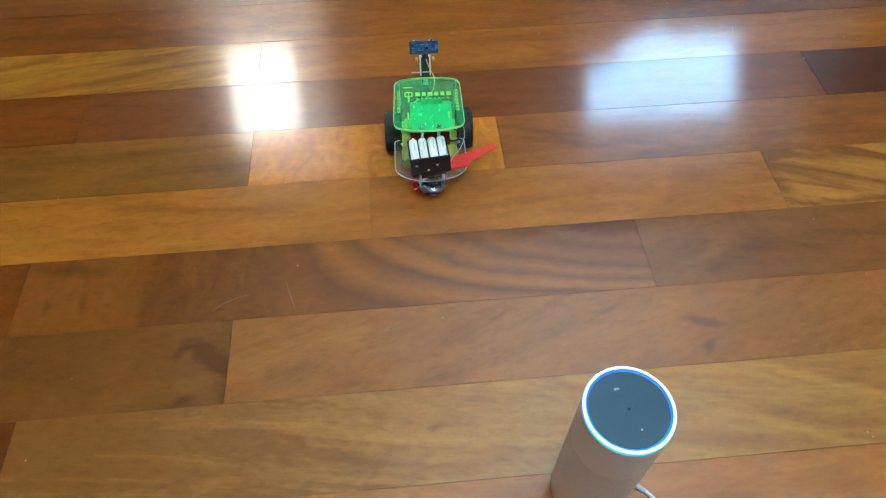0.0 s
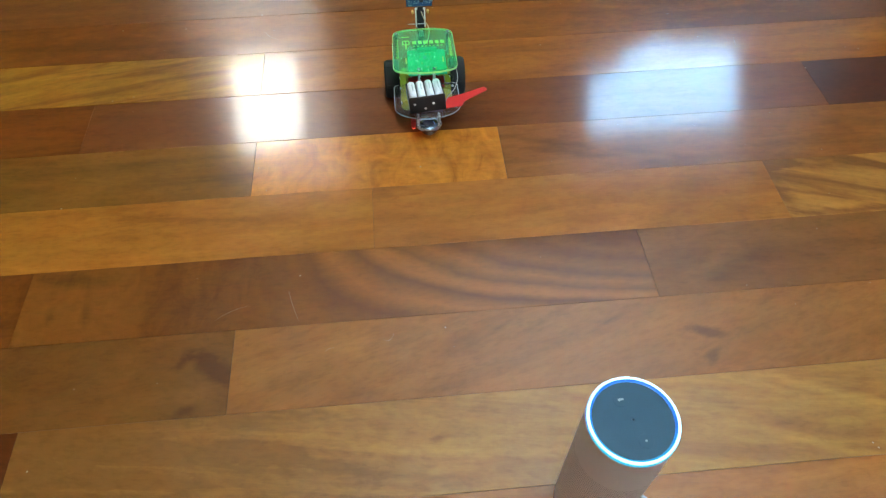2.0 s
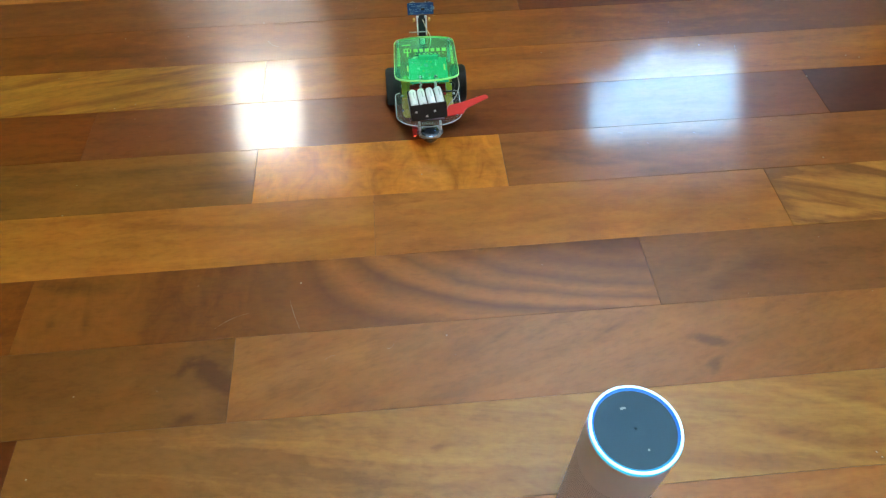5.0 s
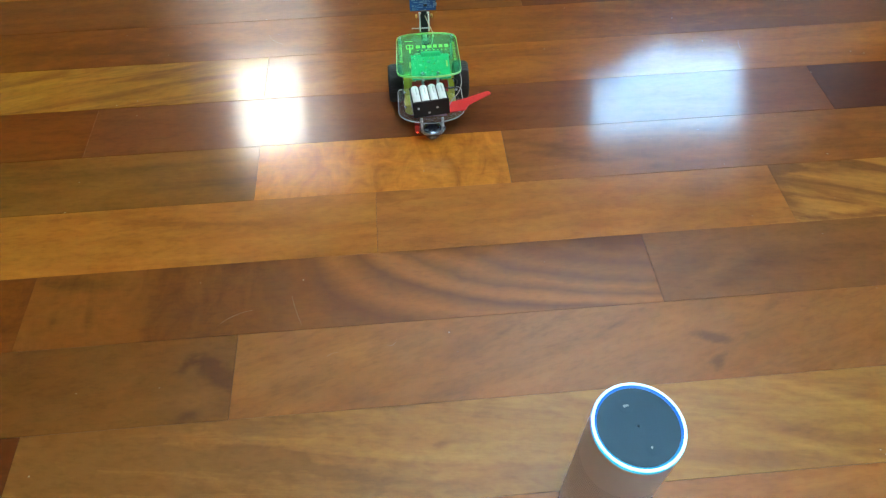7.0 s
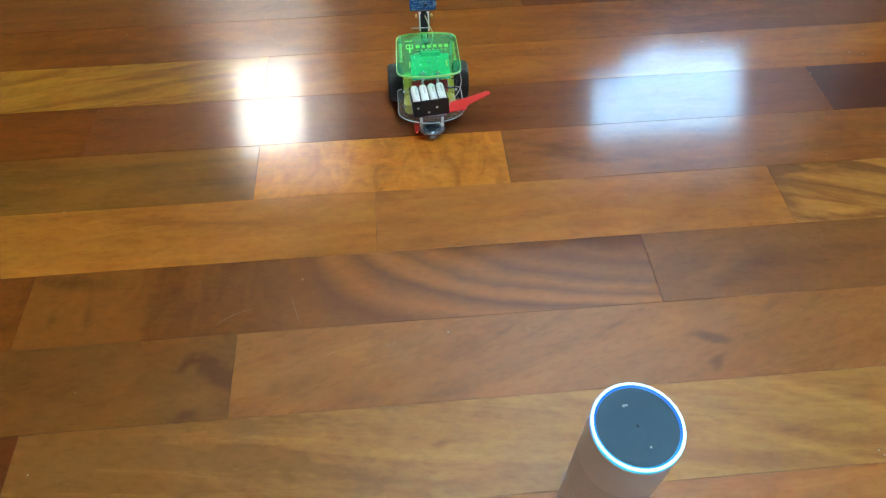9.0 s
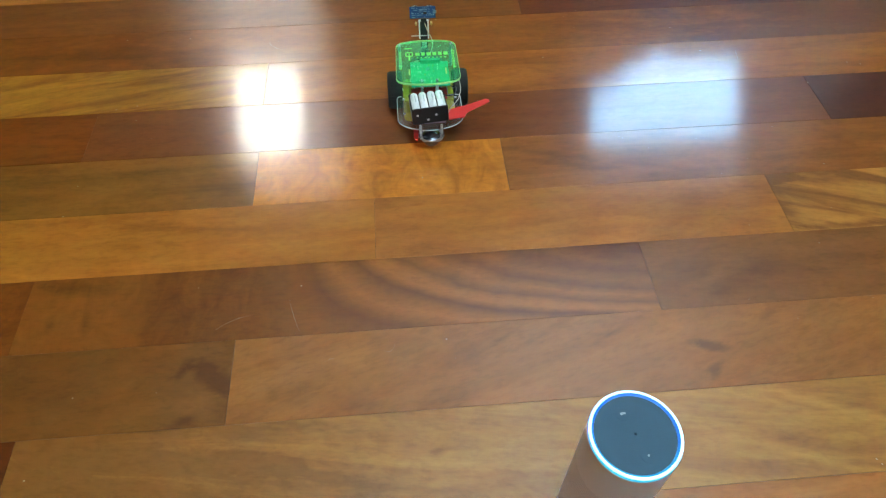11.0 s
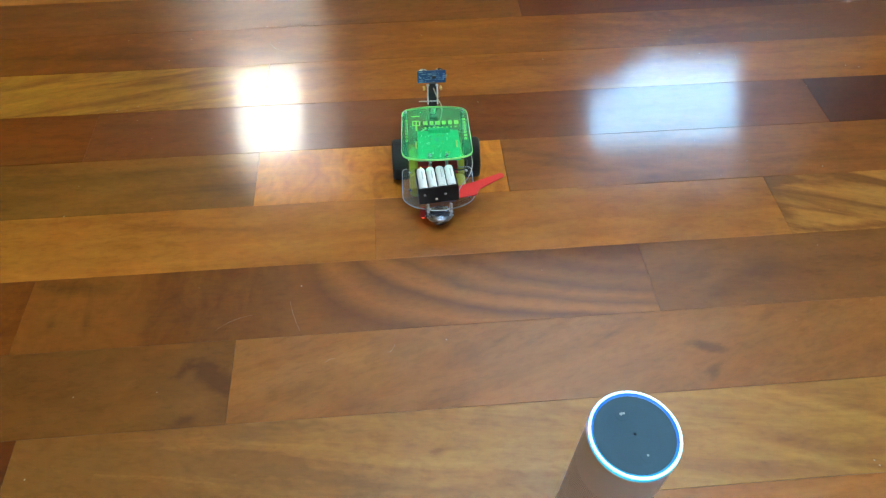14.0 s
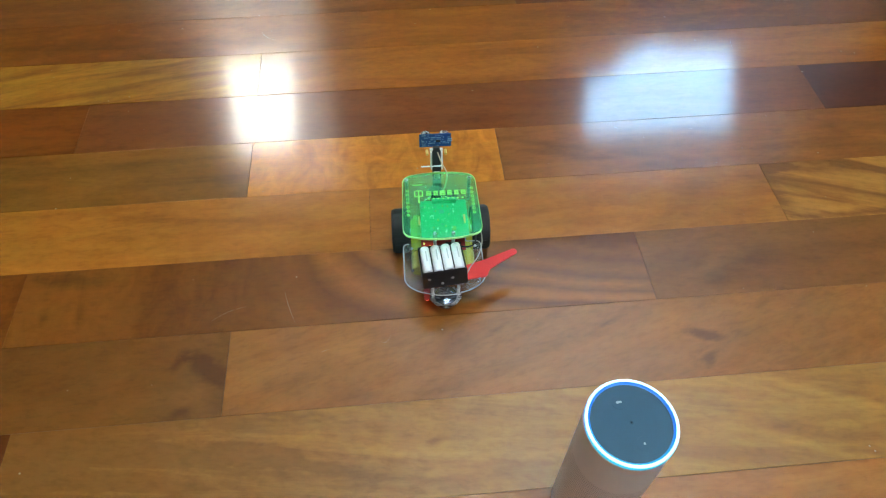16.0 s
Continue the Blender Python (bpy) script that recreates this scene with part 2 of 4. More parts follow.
WOOD_GAIN = (0.99, 0.935, 0.78)
WOOD = {
    "orange": wood("wood_orange", (150, 90, 30)),
    "brown": wood("wood_brown", (128, 77, 32)),
    "dark": wood("wood_dark", (118, 66, 29), spread=0.3),
    "darkest": wood("wood_darkest", (78, 42, 29), spread=0.3),
    "red": wood("wood_red", (98, 48, 18)),
    # first mark darkens the left side as painted edge falloff; others are streaks
    "olive": wood("wood_olive", (134, 88, 34), 9.0, marks=((-0.14, 0.0, 0.17, 0.2, 0, 0.16), (0.30, -0.02, 0.18, 0.012, 3, 0.16), (0.20, 0.03, 0.2, 0.010, 2, 0.12))),
    "tawny": wood("wood_tawny", (121, 66, 20)),
    "yellow": wood("wood_yellow", (166, 114, 40), figure="streak", angle=11, contrast=1.4),
    "honey": wood("wood_honey", (170, 108, 39), marks=((0.15, 0.02, 0.2, 0.012, -6, 0.14),)),
    # first mark paints edge falloff into the board's left part; the rest are grain
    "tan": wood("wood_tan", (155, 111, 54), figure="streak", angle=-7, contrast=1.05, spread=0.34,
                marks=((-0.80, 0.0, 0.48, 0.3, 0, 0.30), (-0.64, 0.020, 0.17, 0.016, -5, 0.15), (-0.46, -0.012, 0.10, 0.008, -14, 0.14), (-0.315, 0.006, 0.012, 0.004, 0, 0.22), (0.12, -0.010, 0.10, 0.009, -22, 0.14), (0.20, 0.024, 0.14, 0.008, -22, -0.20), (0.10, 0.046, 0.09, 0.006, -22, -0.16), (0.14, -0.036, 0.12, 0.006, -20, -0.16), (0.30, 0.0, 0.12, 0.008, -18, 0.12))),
    "rose": wood("wood_rose", (162, 104, 46)),
    "knotty": wood("wood_knotty", (146, 94, 44), 5.0, angle=14, contrast=0.9,
                   marks=((0.0, 0.0, 0.022, 0.008, -15, 0.60), (-0.006, -0.038, 0.014, 0.009, 40, 0.50), (-0.20, 0.050, 0.06, 0.006, 28, 0.16), (-0.28, 0.036, 0.03, 0.004, 30, 0.14), (-0.13, 0.030, 0.035, 0.004, 25, 0.16), (0.10, 0.045, 0.02, 0.006, 35, 0.14), (0.20, -0.030, 0.10, 0.014, 15, 0.10))),
    "streaky": wood("wood_streaky", (134, 82, 37), 8.0, marks=((-0.50, 0.02, 0.10, 0.010, -16, 0.22), (-0.42, -0.02, 0.12, 0.008, -14, 0.20), (-0.30, -0.03, 0.10, 0.007, -10, 0.16), (-0.2, 0.03, 0.08, 0.008, -8, 0.12))),
    # first mark paints light falloff at the right end; second darkens the left end
    "amber": wood("wood_amber", (145, 86, 28), 6.0, marks=((0.85, 0.0, 0.50, 0.25, 0, 0.34), (-0.78, 0.0, 0.3, 0.2, 0, 0.22))),
    "plume": wood("wood_plume", (120, 75, 35), 4.0, marks=((-0.43, -0.01, 0.07, 0.012, 32, -0.16), (-0.36, 0.0, 0.05, 0.014, 30, 0.10), (-0.22, 0.01, 0.10, 0.02, 5, 0.12))),
    "quilt": wood("wood_quilt", (190, 120, 40), figure="quilt"),
    "quiet": wood("wood_quiet", (120, 66, 21), figure="quilt", contrast=0.7),
    "sweep": wood("wood_sweep", (128, 77, 29), figure="sweep", contrast=1.1, spread=0.47, marks=((-0.40, 0.045, 0.07, 0.014, -8, 0.20), (-0.41, -0.02, 0.008, 0.016, 0, 0.14), (-0.36, -0.02, 0.008, 0.02, 5, 0.14))),
    "mottle": wood("wood_mottle", (117, 74, 32), figure="mottle", contrast=0.8,
                   marks=((0.18, 0.056, 0.025, 0.012, 0, 0.16), (0.38, 0.036, 0.035, 0.020, 0, 0.14), (0.452, 0.006, 0.040, 0.014, -42, 0.62), (0.424, -0.052, 0.022, 0.008, 20, 0.42), (0.41, 0.02, 0.018, 0.008, 60, 0.30), (0.440, -0.026, 0.030, 0.020, 40, -0.22),
                          (0.32, -0.03, 0.012, 0.05, -25, -0.10))),
    "figured": wood("wood_figured", (158, 108, 52), figure="streak", angle=-17, contrast=1.5,
                    marks=((-0.484, 0.052, 0.034, 0.012, 0, 0.40), (-0.32, 0.040, 0.10, 0.010, -18, 0.34), (-0.36, -0.056, 0.16, 0.008, 0, 0.30), (-0.50, -0.01, 0.016, 0.05, 12, 0.22))),
}
SUBFLOOR = plain("subfloor_dark", (0.03, 0.016, 0.008), 0.8)
PAINT = plain("white_paint", (0.8, 0.79, 0.76), 0.4, vary=0.03, scale=8)
CEIL = plain("ceiling_paint", (0.40, 0.32, 0.24), 0.8, vary=0.03, scale=6)
WALL = plain("wall_paint", (0.13, 0.095, 0.07), 0.7, vary=0.05, scale=6)
GLASS, gnt, gb = graph("window_glass")
gb.inputs["Base Color"].default_value = (1, 1, 1, 1)
gb.inputs["Roughness"].default_value = 0.0
gb.inputs["Transmission Weight"].default_value = 1.0
gb.inputs["IOR"].default_value = 1.02
SKY_WHITE = glow("sky_white", (1.0, 0.965, 0.88), DOOR_GLOW)
SKY_BLUE = glow("sky_blue", (0.36, 0.67, 1.0), SKY_GLOW)
EAST_FILL = glow("east_fill_sheet", (1.0, 0.97, 0.95), EAST_FILL_GLOW)
ROOF_FILL = glow("roof_fill_sheet", (0.78, 0.92, 1.0), ROOF_FILL_GLOW)
def cloth(name, through):
    m, nt, bsdf = graph(name)
    a = node(nt, "ShaderNodeBsdfDiffuse", Color=(0.7, 0.7, 0.68, 1))
    b = node(nt, "ShaderNodeBsdfTranslucent", Color=(through, through, through, 1))
    add = nt.nodes.new("ShaderNodeAddShader")
    nt.links.new(a.outputs[0], add.inputs[0]), nt.links.new(b.outputs[0], add.inputs[1])
    nt.links.new(add.outputs[0], nt.nodes["Material Output"].inputs[0])
    return m


SHEER_DOOR = cloth("sheer_cloth", 0.23)
SHEER_TOP = cloth("glare_trim_cloth", 0.26)
SHEER = cloth("curtain_cloth", 0.08)
LEAF = plain("leaf_green", (0.05, 0.09, 0.025), 0.5, vary=0.4, scale=20)
BARK = plain("bark", (0.12, 0.08, 0.05), 0.9, vary=0.3, scale=40)

GREEN = acrylic("green_acrylic", (0.72, 1.0, 0.80), (0.08, 0.98, 0.42), 0.16)
GREEN_EDGE = acrylic("green_acrylic_edge", (0.7, 1.0, 0.5), (0.72, 0.98, 0.45), 0.85)
ETCH = plain("etched_lime", (0.28, 0.60, 0.11), 0.6, vary=0.1)
# pale lilac body share imitates bright reflections on the clear sheet
CLEAR = acrylic("clear_acrylic", (0.96, 0.97, 0.96), (0.84, 0.82, 0.90), 0.045, 0.03)
CLEAR_EDGE = acrylic("clear_acrylic_edge", (0.9, 0.93, 0.95), (0.85, 0.85, 0.9), 0.55)
RUBBER = plain("black_rubber", (0.018, 0.018, 0.02), 0.75, vary=0.3)
BLACK = plain("black_plastic", (0.014, 0.014, 0.016), 0.35, vary=0.3)
RIM = plain("yellow_plastic", (0.50, 0.44, 0.035), 0.4)
WHITE = plain("white_sleeve", (0.88, 0.90, 0.92), 0.32, vary=0.05)
CELL_PRINT = plain("cell_print", (0.55, 0.57, 0.60), 0.4)
STEEL = plain("zinc_steel", (0.55, 0.56, 0.58), 0.28, 0.95, vary=0.15)
DOME = plain("castor_steel", (0.20, 0.24, 0.30), 0.24, 0.9, vary=0.2)
RED = plain("red_plastic", (0.72, 0.030, 0.028), 0.4, vary=0.1)
REDDARK = plain("red_board", (0.45, 0.02, 0.02), 0.5)
BLUE = plain("blue_board", (0.010, 0.075, 0.22), 0.35, vary=0.2)
PALE = plain("pale_print", (0.22, 0.38, 0.50), 0.5)
BOARD = plain("green_board", (0.02, 0.50, 0.30), 0.75, vary=0.3)
GOLD = plain("brass_pins", (0.65, 0.48, 0.16), 0.3, 0.9)
GREY_WIRE = plain("grey_wire", (0.42, 0.36, 0.33), 0.5)
BEIGE_WIRE = plain("beige_wire", (0.70, 0.60, 0.42), 0.5)
LED_RED = glow("led_red", (1.0, 0.06, 0.03), 6.0)
LED_AMBER = glow("led_amber", (1.0, 0.55, 0.12), 4.0)
SPEAKER, snt, sb = graph("speaker_shell")
stc = snt.nodes.new("ShaderNodeTexCoord")
spl = snt.nodes.new("ShaderNodeSeparateXYZ")
snt.links.new(stc.outputs["Object"], spl.inputs[0])
turn_at = maths(snt, "MULTIPLY", maths(snt, "ARCTAN2", spl.outputs[1], spl.outputs[0]), 72.0)
pit = maths(snt, "MULTIPLY", maths(snt, "SINE", turn_at), maths(snt, "SINE", maths(snt, "MULTIPLY", spl.outputs[2], 1750.0)))
pit = maths(snt, "MULTIPLY", maths(snt, "GREATER_THAN", pit, 0.45), maths(snt, "LESS_THAN", spl.outputs[2], 0.165))
snt.links.new(mixed(snt, pit, (0.88, 0.84, 0.83), (0.46, 0.43, 0.43)), sb.inputs["Base Color"])
sb.inputs["Roughness"].default_value = 0.5
# blue in the base colour stands in for ring light on the top
TOP_RING_LIT = plain("speaker_top_ring_lit", (0.010, 0.062, 0.106), 0.6, vary=0.06)
RING = glow("light_ring", (0.52, 0.88, 1.0), 1.5)


def ring_glow(name, blue, cyan, strength):
    """Blue light that turns to cyan on one side of the ring."""
    m, nt, bsdf = graph(name)
    tc = nt.nodes.new("ShaderNodeTexCoord")
    xyz = nt.nodes.new("ShaderNodeSeparateXYZ")
    nt.links.new(tc.outputs["Object"], xyz.inputs[0])
    side = maths(nt, "ADD", maths(nt, "MULTIPLY", xyz.outputs[0], -13.0), maths(nt, "MULTIPLY", xyz.outputs[1], -22.0))
    col = ramp(nt, maths(nt, "ADD", side, 0.1, True), [(0.15, blue), (0.75, cyan)]).outputs[0]
    nt.links.new(col, bsdf.inputs["Emission Color"])
    bsdf.inputs["Base Color"].default_value = (0.02, 0.05, 0.1, 1)
    bsdf.inputs["Emission Strength"].default_value = strength
    return m


# emissive bands imitating the ring's halo and its glow on the lip
RING_HALO = ring_glow("light_ring_halo", (0.16, 0.26, 1.0), (0.04, 0.62, 0.95), 1.1)
RING_IN = ring_glow("light_ring_inner", (0.012, 0.24, 0.95), (0.01, 0.45, 0.85), 0.9)
ICON = plain("icon_grey", (0.40, 0.44, 0.47), 0.5)
CORD = plain("white_cord", (0.75, 0.73, 0.70), 0.45)


# ---------------------------------------------------------------- mesh helpers
def mesh_of(bm, name, material, smooth=False):
    me = bpy.data.meshes.new(name)
    bm.to_mesh(me)
    bm.free()
    me.materials.append(material)
    if smooth:
        for p in me.polygons:
            p.use_smooth = True
        me.set_sharp_from_angle(angle=radians(35))
    return me


def part(name, bm, material, parent=None, label="", at=None, smooth=True):
    ob = new(name, mesh_of(bm, name, material, smooth))
    if parent:
        ob.parent = parent
    if at:
        ob.matrix_basis = at
    if label:
        tagged(ob, label)
    return ob


def empty(name, label, category, at=None, group=""):
    ob = tagged(new(name), label, category, group)
    ob.empty_display_size = 0.02
    if at:
        ob.matrix_basis = at
    return ob


def box(sx, sy, sz, m=None, bevel=0.0, bm=None):
    out = bm or bmesh.new()
    tmp = bmesh.new()
    bmesh.ops.create_cube(tmp, size=1.0)
    bmesh.ops.scale(tmp, vec=(sx, sy, sz), verts=tmp.verts)
    if bevel:
        bmesh.ops.bevel(tmp, geom=tmp.edges[:], offset=bevel, segments=2, affect="EDGES")
    return merge(out, tmp, m)


def merge(out, tmp, m=None):
    if m:
        bmesh.ops.transform(tmp, matrix=m, verts=tmp.verts)
    me = bpy.data.meshes.new("tmp")
    tmp.to_mesh(me)
    tmp.free()
    out.from_mesh(me)
    bpy.data.meshes.remove(me)
    return out


def lathe(profile, m=None, steps=40, bm=None):
    """Turns (radius, height) pairs round z; ends with radius 0 close."""
    out = bm or bmesh.new()
    tmp = bmesh.new()
    rings = []
    for r, z in profile:
        if r < 1e-7:
            rings.append([tmp.verts.new((0, 0, z))])
        else:
            rings.append([tmp.verts.new((r * math.cos(2 * math.pi * i / steps), r * math.sin(2 * math.pi * i / steps), z)) for i in range(steps)])
    for a, b in zip(rings, rings[1:]):
        for i in range(steps):
            j = (i + 1) % steps
            if len(a) == 1 and len(b) > 1:
                tmp.faces.new((a[0], b[j], b[i]))
            elif len(b) == 1 and len(a) > 1:
                tmp.faces.new((a[i], a[j], b[0]))
            elif len(a) > 1:
                tmp.faces.new((a[i], a[j], b[j], b[i]))
    bmesh.ops.recalc_face_normals(tmp, faces=tmp.faces)
    return merge(out, tmp, m)


def rod(r, length, m=None, steps=20, bevel=0.0, bm=None):
    b = bevel or r * 0.12
    h = length / 2
    return lathe([(0, -h), (r - b, -h), (r, -h + b), (r, h - b), (r - b, h), (0, h)], m, steps, bm)


def slab(outline, z0, z1, m=None, bevel=0.0, bm=None):
    """An upright prism over a plan outline."""
    out = bm or bmesh.new()
    tmp = bmesh.new()
    low = [tmp.verts.new((x, y, z0)) for x, y in outline]
    face = tmp.faces.new(low)
    got = bmesh.ops.extrude_face_region(tmp, geom=[face])
    top = [v for v in got["geom"] if isinstance(v, bmesh.types.BMVert)]
    bmesh.ops.translate(tmp, vec=(0, 0, z1 - z0), verts=top)
    bmesh.ops.recalc_face_normals(tmp, faces=tmp.faces)
    if bevel:
        edges = [e for e in tmp.edges if abs(e.verts[0].co.z - e.verts[1].co.z) < 1e-6]
        bmesh.ops.bevel(tmp, geom=edges, offset=bevel, segments=2, affect="EDGES")
    return merge(out, tmp, m)


def rounded(points, steps=6):
    """A closed outline from corners (x, y, radius)."""
    out = []
    n = len(points)
    for i, (x, y, r) in enumerate(points):
        p, a, b = Vector((x, y)), Vector(points[i - 1][:2]), Vector(points[(i + 1) % n][:2])
        if r <= 0:
            out.append((x, y))
            continue
        da, db = (a - p).normalized(), (b - p).normalized()
        r = min(r, (a - p).length * 0.49, (b - p).length * 0.49)
        s, e = p + da * r, p + db * r
        for k in range(steps + 1):
            t = k / steps
            q = s * (1 - t) ** 2 + p * 2 * t * (1 - t) + e * t * t
            out.append((q.x, q.y))
    return out


def tube(points, r, steps=8, bm=None, fine=6):
    """A round cable along a smooth line through the points."""
    out = bm or bmesh.new()
    pts = [Vector(p) for p in points]
    line = []
    for i in range(len(pts) - 1):
        p0, p1, p2, p3 = pts[max(i - 1, 0)], pts[i], pts[i + 1], pts[min(i + 2, len(pts) - 1)]
        for k in range(fine):
            t = k / fine
            line.append(0.5 * (2 * p1 + (p2 - p0) * t + (2 * p0 - 5 * p1 + 4 * p2 - p3) * t * t + (3 * p1 - p0 - 3 * p2 + p3) * t ** 3))
    line.append(pts[-1])
    rings = []
    for i, p in enumerate(line):
        d = (line[min(i + 1, len(line) - 1)] - line[max(i - 1, 0)]).normalized()
        side = d.cross(Vector((0, 0, 1)) if abs(d.z) < 0.95 else Vector((1, 0, 0))).normalized()
        up = side.cross(d)
        rings.append([out.verts.new(p + r * (side * math.cos(2 * math.pi * k / steps) + up * math.sin(2 * math.pi * k / steps))) for k in range(steps)])
    for a, b in zip(rings, rings[1:]):
        for k in range(steps):
            out.faces.new((a[k], a[(k + 1) % steps], b[(k + 1) % steps], b[k]))
    out.faces.new(rings[0][::-1]), out.faces.new(rings[-1])
    return out


def setting(name, bm, material, label, category, at=None):
    return tagged(part(name, bm, material, None, at=at, smooth=False), label, category, kind="structure")


# ---------------------------------------------------------------- room
X0, X1, Y0, Y1, TOP = -3.2, 4.2, -2.6, 2.6, 2.35
THICK = 0.15


def wall_with_holes(name, a, b, holes, along, at, label):
    """A wall from a to b with openings (from, to, sill, head); along is 'x' or 'y', at its inner face's place and outward sign."""
    place, sign = at
    bm = bmesh.new()
    cuts = sorted(holes)

    def block(u0, u1, z0, z1):
        if u1 - u0 < 1e-4 or z1 - z0 < 1e-4:
            return
        c, mid = (u0 + u1) / 2, place + sign * THICK / 2
        if along == "x":
            box(u1 - u0, THICK, z1 - z0, pose(c, mid, (z0 + z1) / 2), bm=bm)
        else:
            box(THICK, u1 - u0, z1 - z0, pose(mid, c, (z0 + z1) / 2), bm=bm)

    edge = a
    for u0, u1, z0, z1 in cuts:
        block(edge, u0, 0, TOP)
        block(u0, u1, 0, z0)
        block(u0, u1, z1, TOP)
        edge = u1
    block(edge, b, 0, TOP)
    return setting(name, bm, WALL, label, "wall")


def room():
    bm = box(X1 - X0 + 0.3, Y1 - Y0 + 0.3, 0.10, pose((X0 + X1) / 2, (Y0 + Y1) / 2, -0.066))
    floor = setting("floor", bm, SUBFLOOR, "dark timber base under varnished hardwood planks", "floor")
    bm = bmesh.new()
    sx0, sx1, sy0, sy1 = ADDED_SKYLIGHT
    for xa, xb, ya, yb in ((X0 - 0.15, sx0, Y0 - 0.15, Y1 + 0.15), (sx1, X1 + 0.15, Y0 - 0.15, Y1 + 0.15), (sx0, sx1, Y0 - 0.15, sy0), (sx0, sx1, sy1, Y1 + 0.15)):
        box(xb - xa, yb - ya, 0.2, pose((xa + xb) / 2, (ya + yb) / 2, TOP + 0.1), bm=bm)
    setting("ceiling", bm, CEIL, "plain warm brown painted ceiling", "ceiling")
    tan = "plain dark brown painted interior wall"
    wall_with_holes("wall_north", X0 - THICK, X1 + THICK, [(DX0, DX1, 0, 2.08), (WX0, WX1, WZ0, WZ1)], "x", (Y1, 1), tan)
    wall_with_holes("wall_south", X0 - THICK, X1 + THICK, [], "x", (Y0, -1), tan)
    wall_with_holes("wall_west", Y0, Y1, [], "y", (X0, -1), tan)
    wall_with_holes("wall_east", Y0, Y1, [EAST], "y", (X1, 1), tan)
    return floor


DX0, DX1 = -0.97, -0.25
WX0, WX1, WZ0, WZ1 = 0.88, 2.20, 0.85, 2.02
# opening of the added overhead light, out of view
ADDED_SKYLIGHT = (-1.30, 2.90, -0.65, 2.45)
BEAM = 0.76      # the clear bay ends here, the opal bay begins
# unseen east opening, added to let fill light in
EAST = (-0.6, 2.3, 0.6, 1.95)


def window(name, along, place, sign, u0, u1, z0, z1, bars, label):
    """A painted frame with glass in a wall's opening."""
    depth = 0.07
    root = tagged(new(name), label, "window", kind="structure")
    w = 0.05

    def put(bm, u, z, su, sz, d=depth, off=0.07):
        mid = place + sign * off
        if along == "x":
            return box(su, d, sz, pose(u, mid, z), 0.004, bm)
        return box(d, su, sz, pose(mid, u, z), 0.004, bm)

    bm = bmesh.new()
    for u in (u0 + w / 2, u1 - w / 2):
        put(bm, u, (z0 + z1) / 2, w, z1 - z0)
    for z in (z0 + w / 2, z1 - w / 2):
        put(bm, (u0 + u1) / 2, z, u1 - u0 - 2 * w, w)
    part("window_frame", bm, PAINT, root, smooth=False)
    for i in range(1, bars):
        part("mullion", put(None, u0 + (u1 - u0) * i / bars, (z0 + z1) / 2, 0.03, z1 - z0 - 2 * w, 0.05), PAINT, root, smooth=False)
    part("window_sill", put(None, (u0 + u1) / 2, z0 - 0.02, u1 - u0 + 0.1, 0.03, 0.08, -0.042), PAINT, root, smooth=False)
    bm = bmesh.new()
    put(bm, (u0 + u1) / 2, (z0 + z1) / 2, u1 - u0 - 2 * w, z1 - z0 - 2 * w, 0.004, 0.075)
    pane = part("pane", bm, GLASS, root, "clear window glass", smooth=False)
    pane.visible_shadow = False
    return root


def pleats(bm, xa, xb, za, zb, y, ta=None, tb=None):
    """Cloth hanging in shallow folds; ta, tb: where its sides end at the top, if it is drawn aside."""
    ta, tb = xa if ta is None else ta, xb if tb is None else tb
    n = max(4, int((xb - xa) / 0.012))
    rows = []
    for i in range(n + 1):
        k = i / n
        x, t = xa + (xb - xa) * k, ta + (tb - ta) * k
        d = 0.006 * math.sin(k * n * 1.8)
        rows.append((bm.verts.new((x, y + d, za)), bm.verts.new((t, y + d, zb))))
    for a, b in zip(rows, rows[1:]):
        bm.faces.new((a[0], a[1], b[1], b[0]))


def curtain():
    bm = bmesh.new()
    # edge slanted to shape the window glare mirrored in the floor
    pleats(bm, 1.58, 2.26, 1.10, 2.10, Y1 - 0.05, 1.96, 2.26)
    pleats(bm, 1.66, 2.26, 0.55, 1.10, Y1 - 0.05, 1.58, 2.26)
    # left cloth and top strip are added to trim and dim that glare
    other = bmesh.new()
    pleats(other, 0.78, 0.90, 1.10, 2.10, Y1 - 0.05, 0.78, 1.05)
    pleats(other, 0.78, 0.88, 0.55, 1.10, Y1 - 0.05, 0.78, 0.90)
    tagged(part("curtain", other, SHEER), "thin white cloth added to trim the window glare at its left", "curtain")
    low = bmesh.new()
    pleats(low, 0.84, 2.0, 1.595, 2.10, Y1 - 0.075)
    tagged(part("top_trim", low, SHEER_TOP), "thin white cloth added across the window head to dim its glare", "curtain")
    tagged(part("curtain", bm, SHEER), "thin white curtain hanging at the window", "curtain")


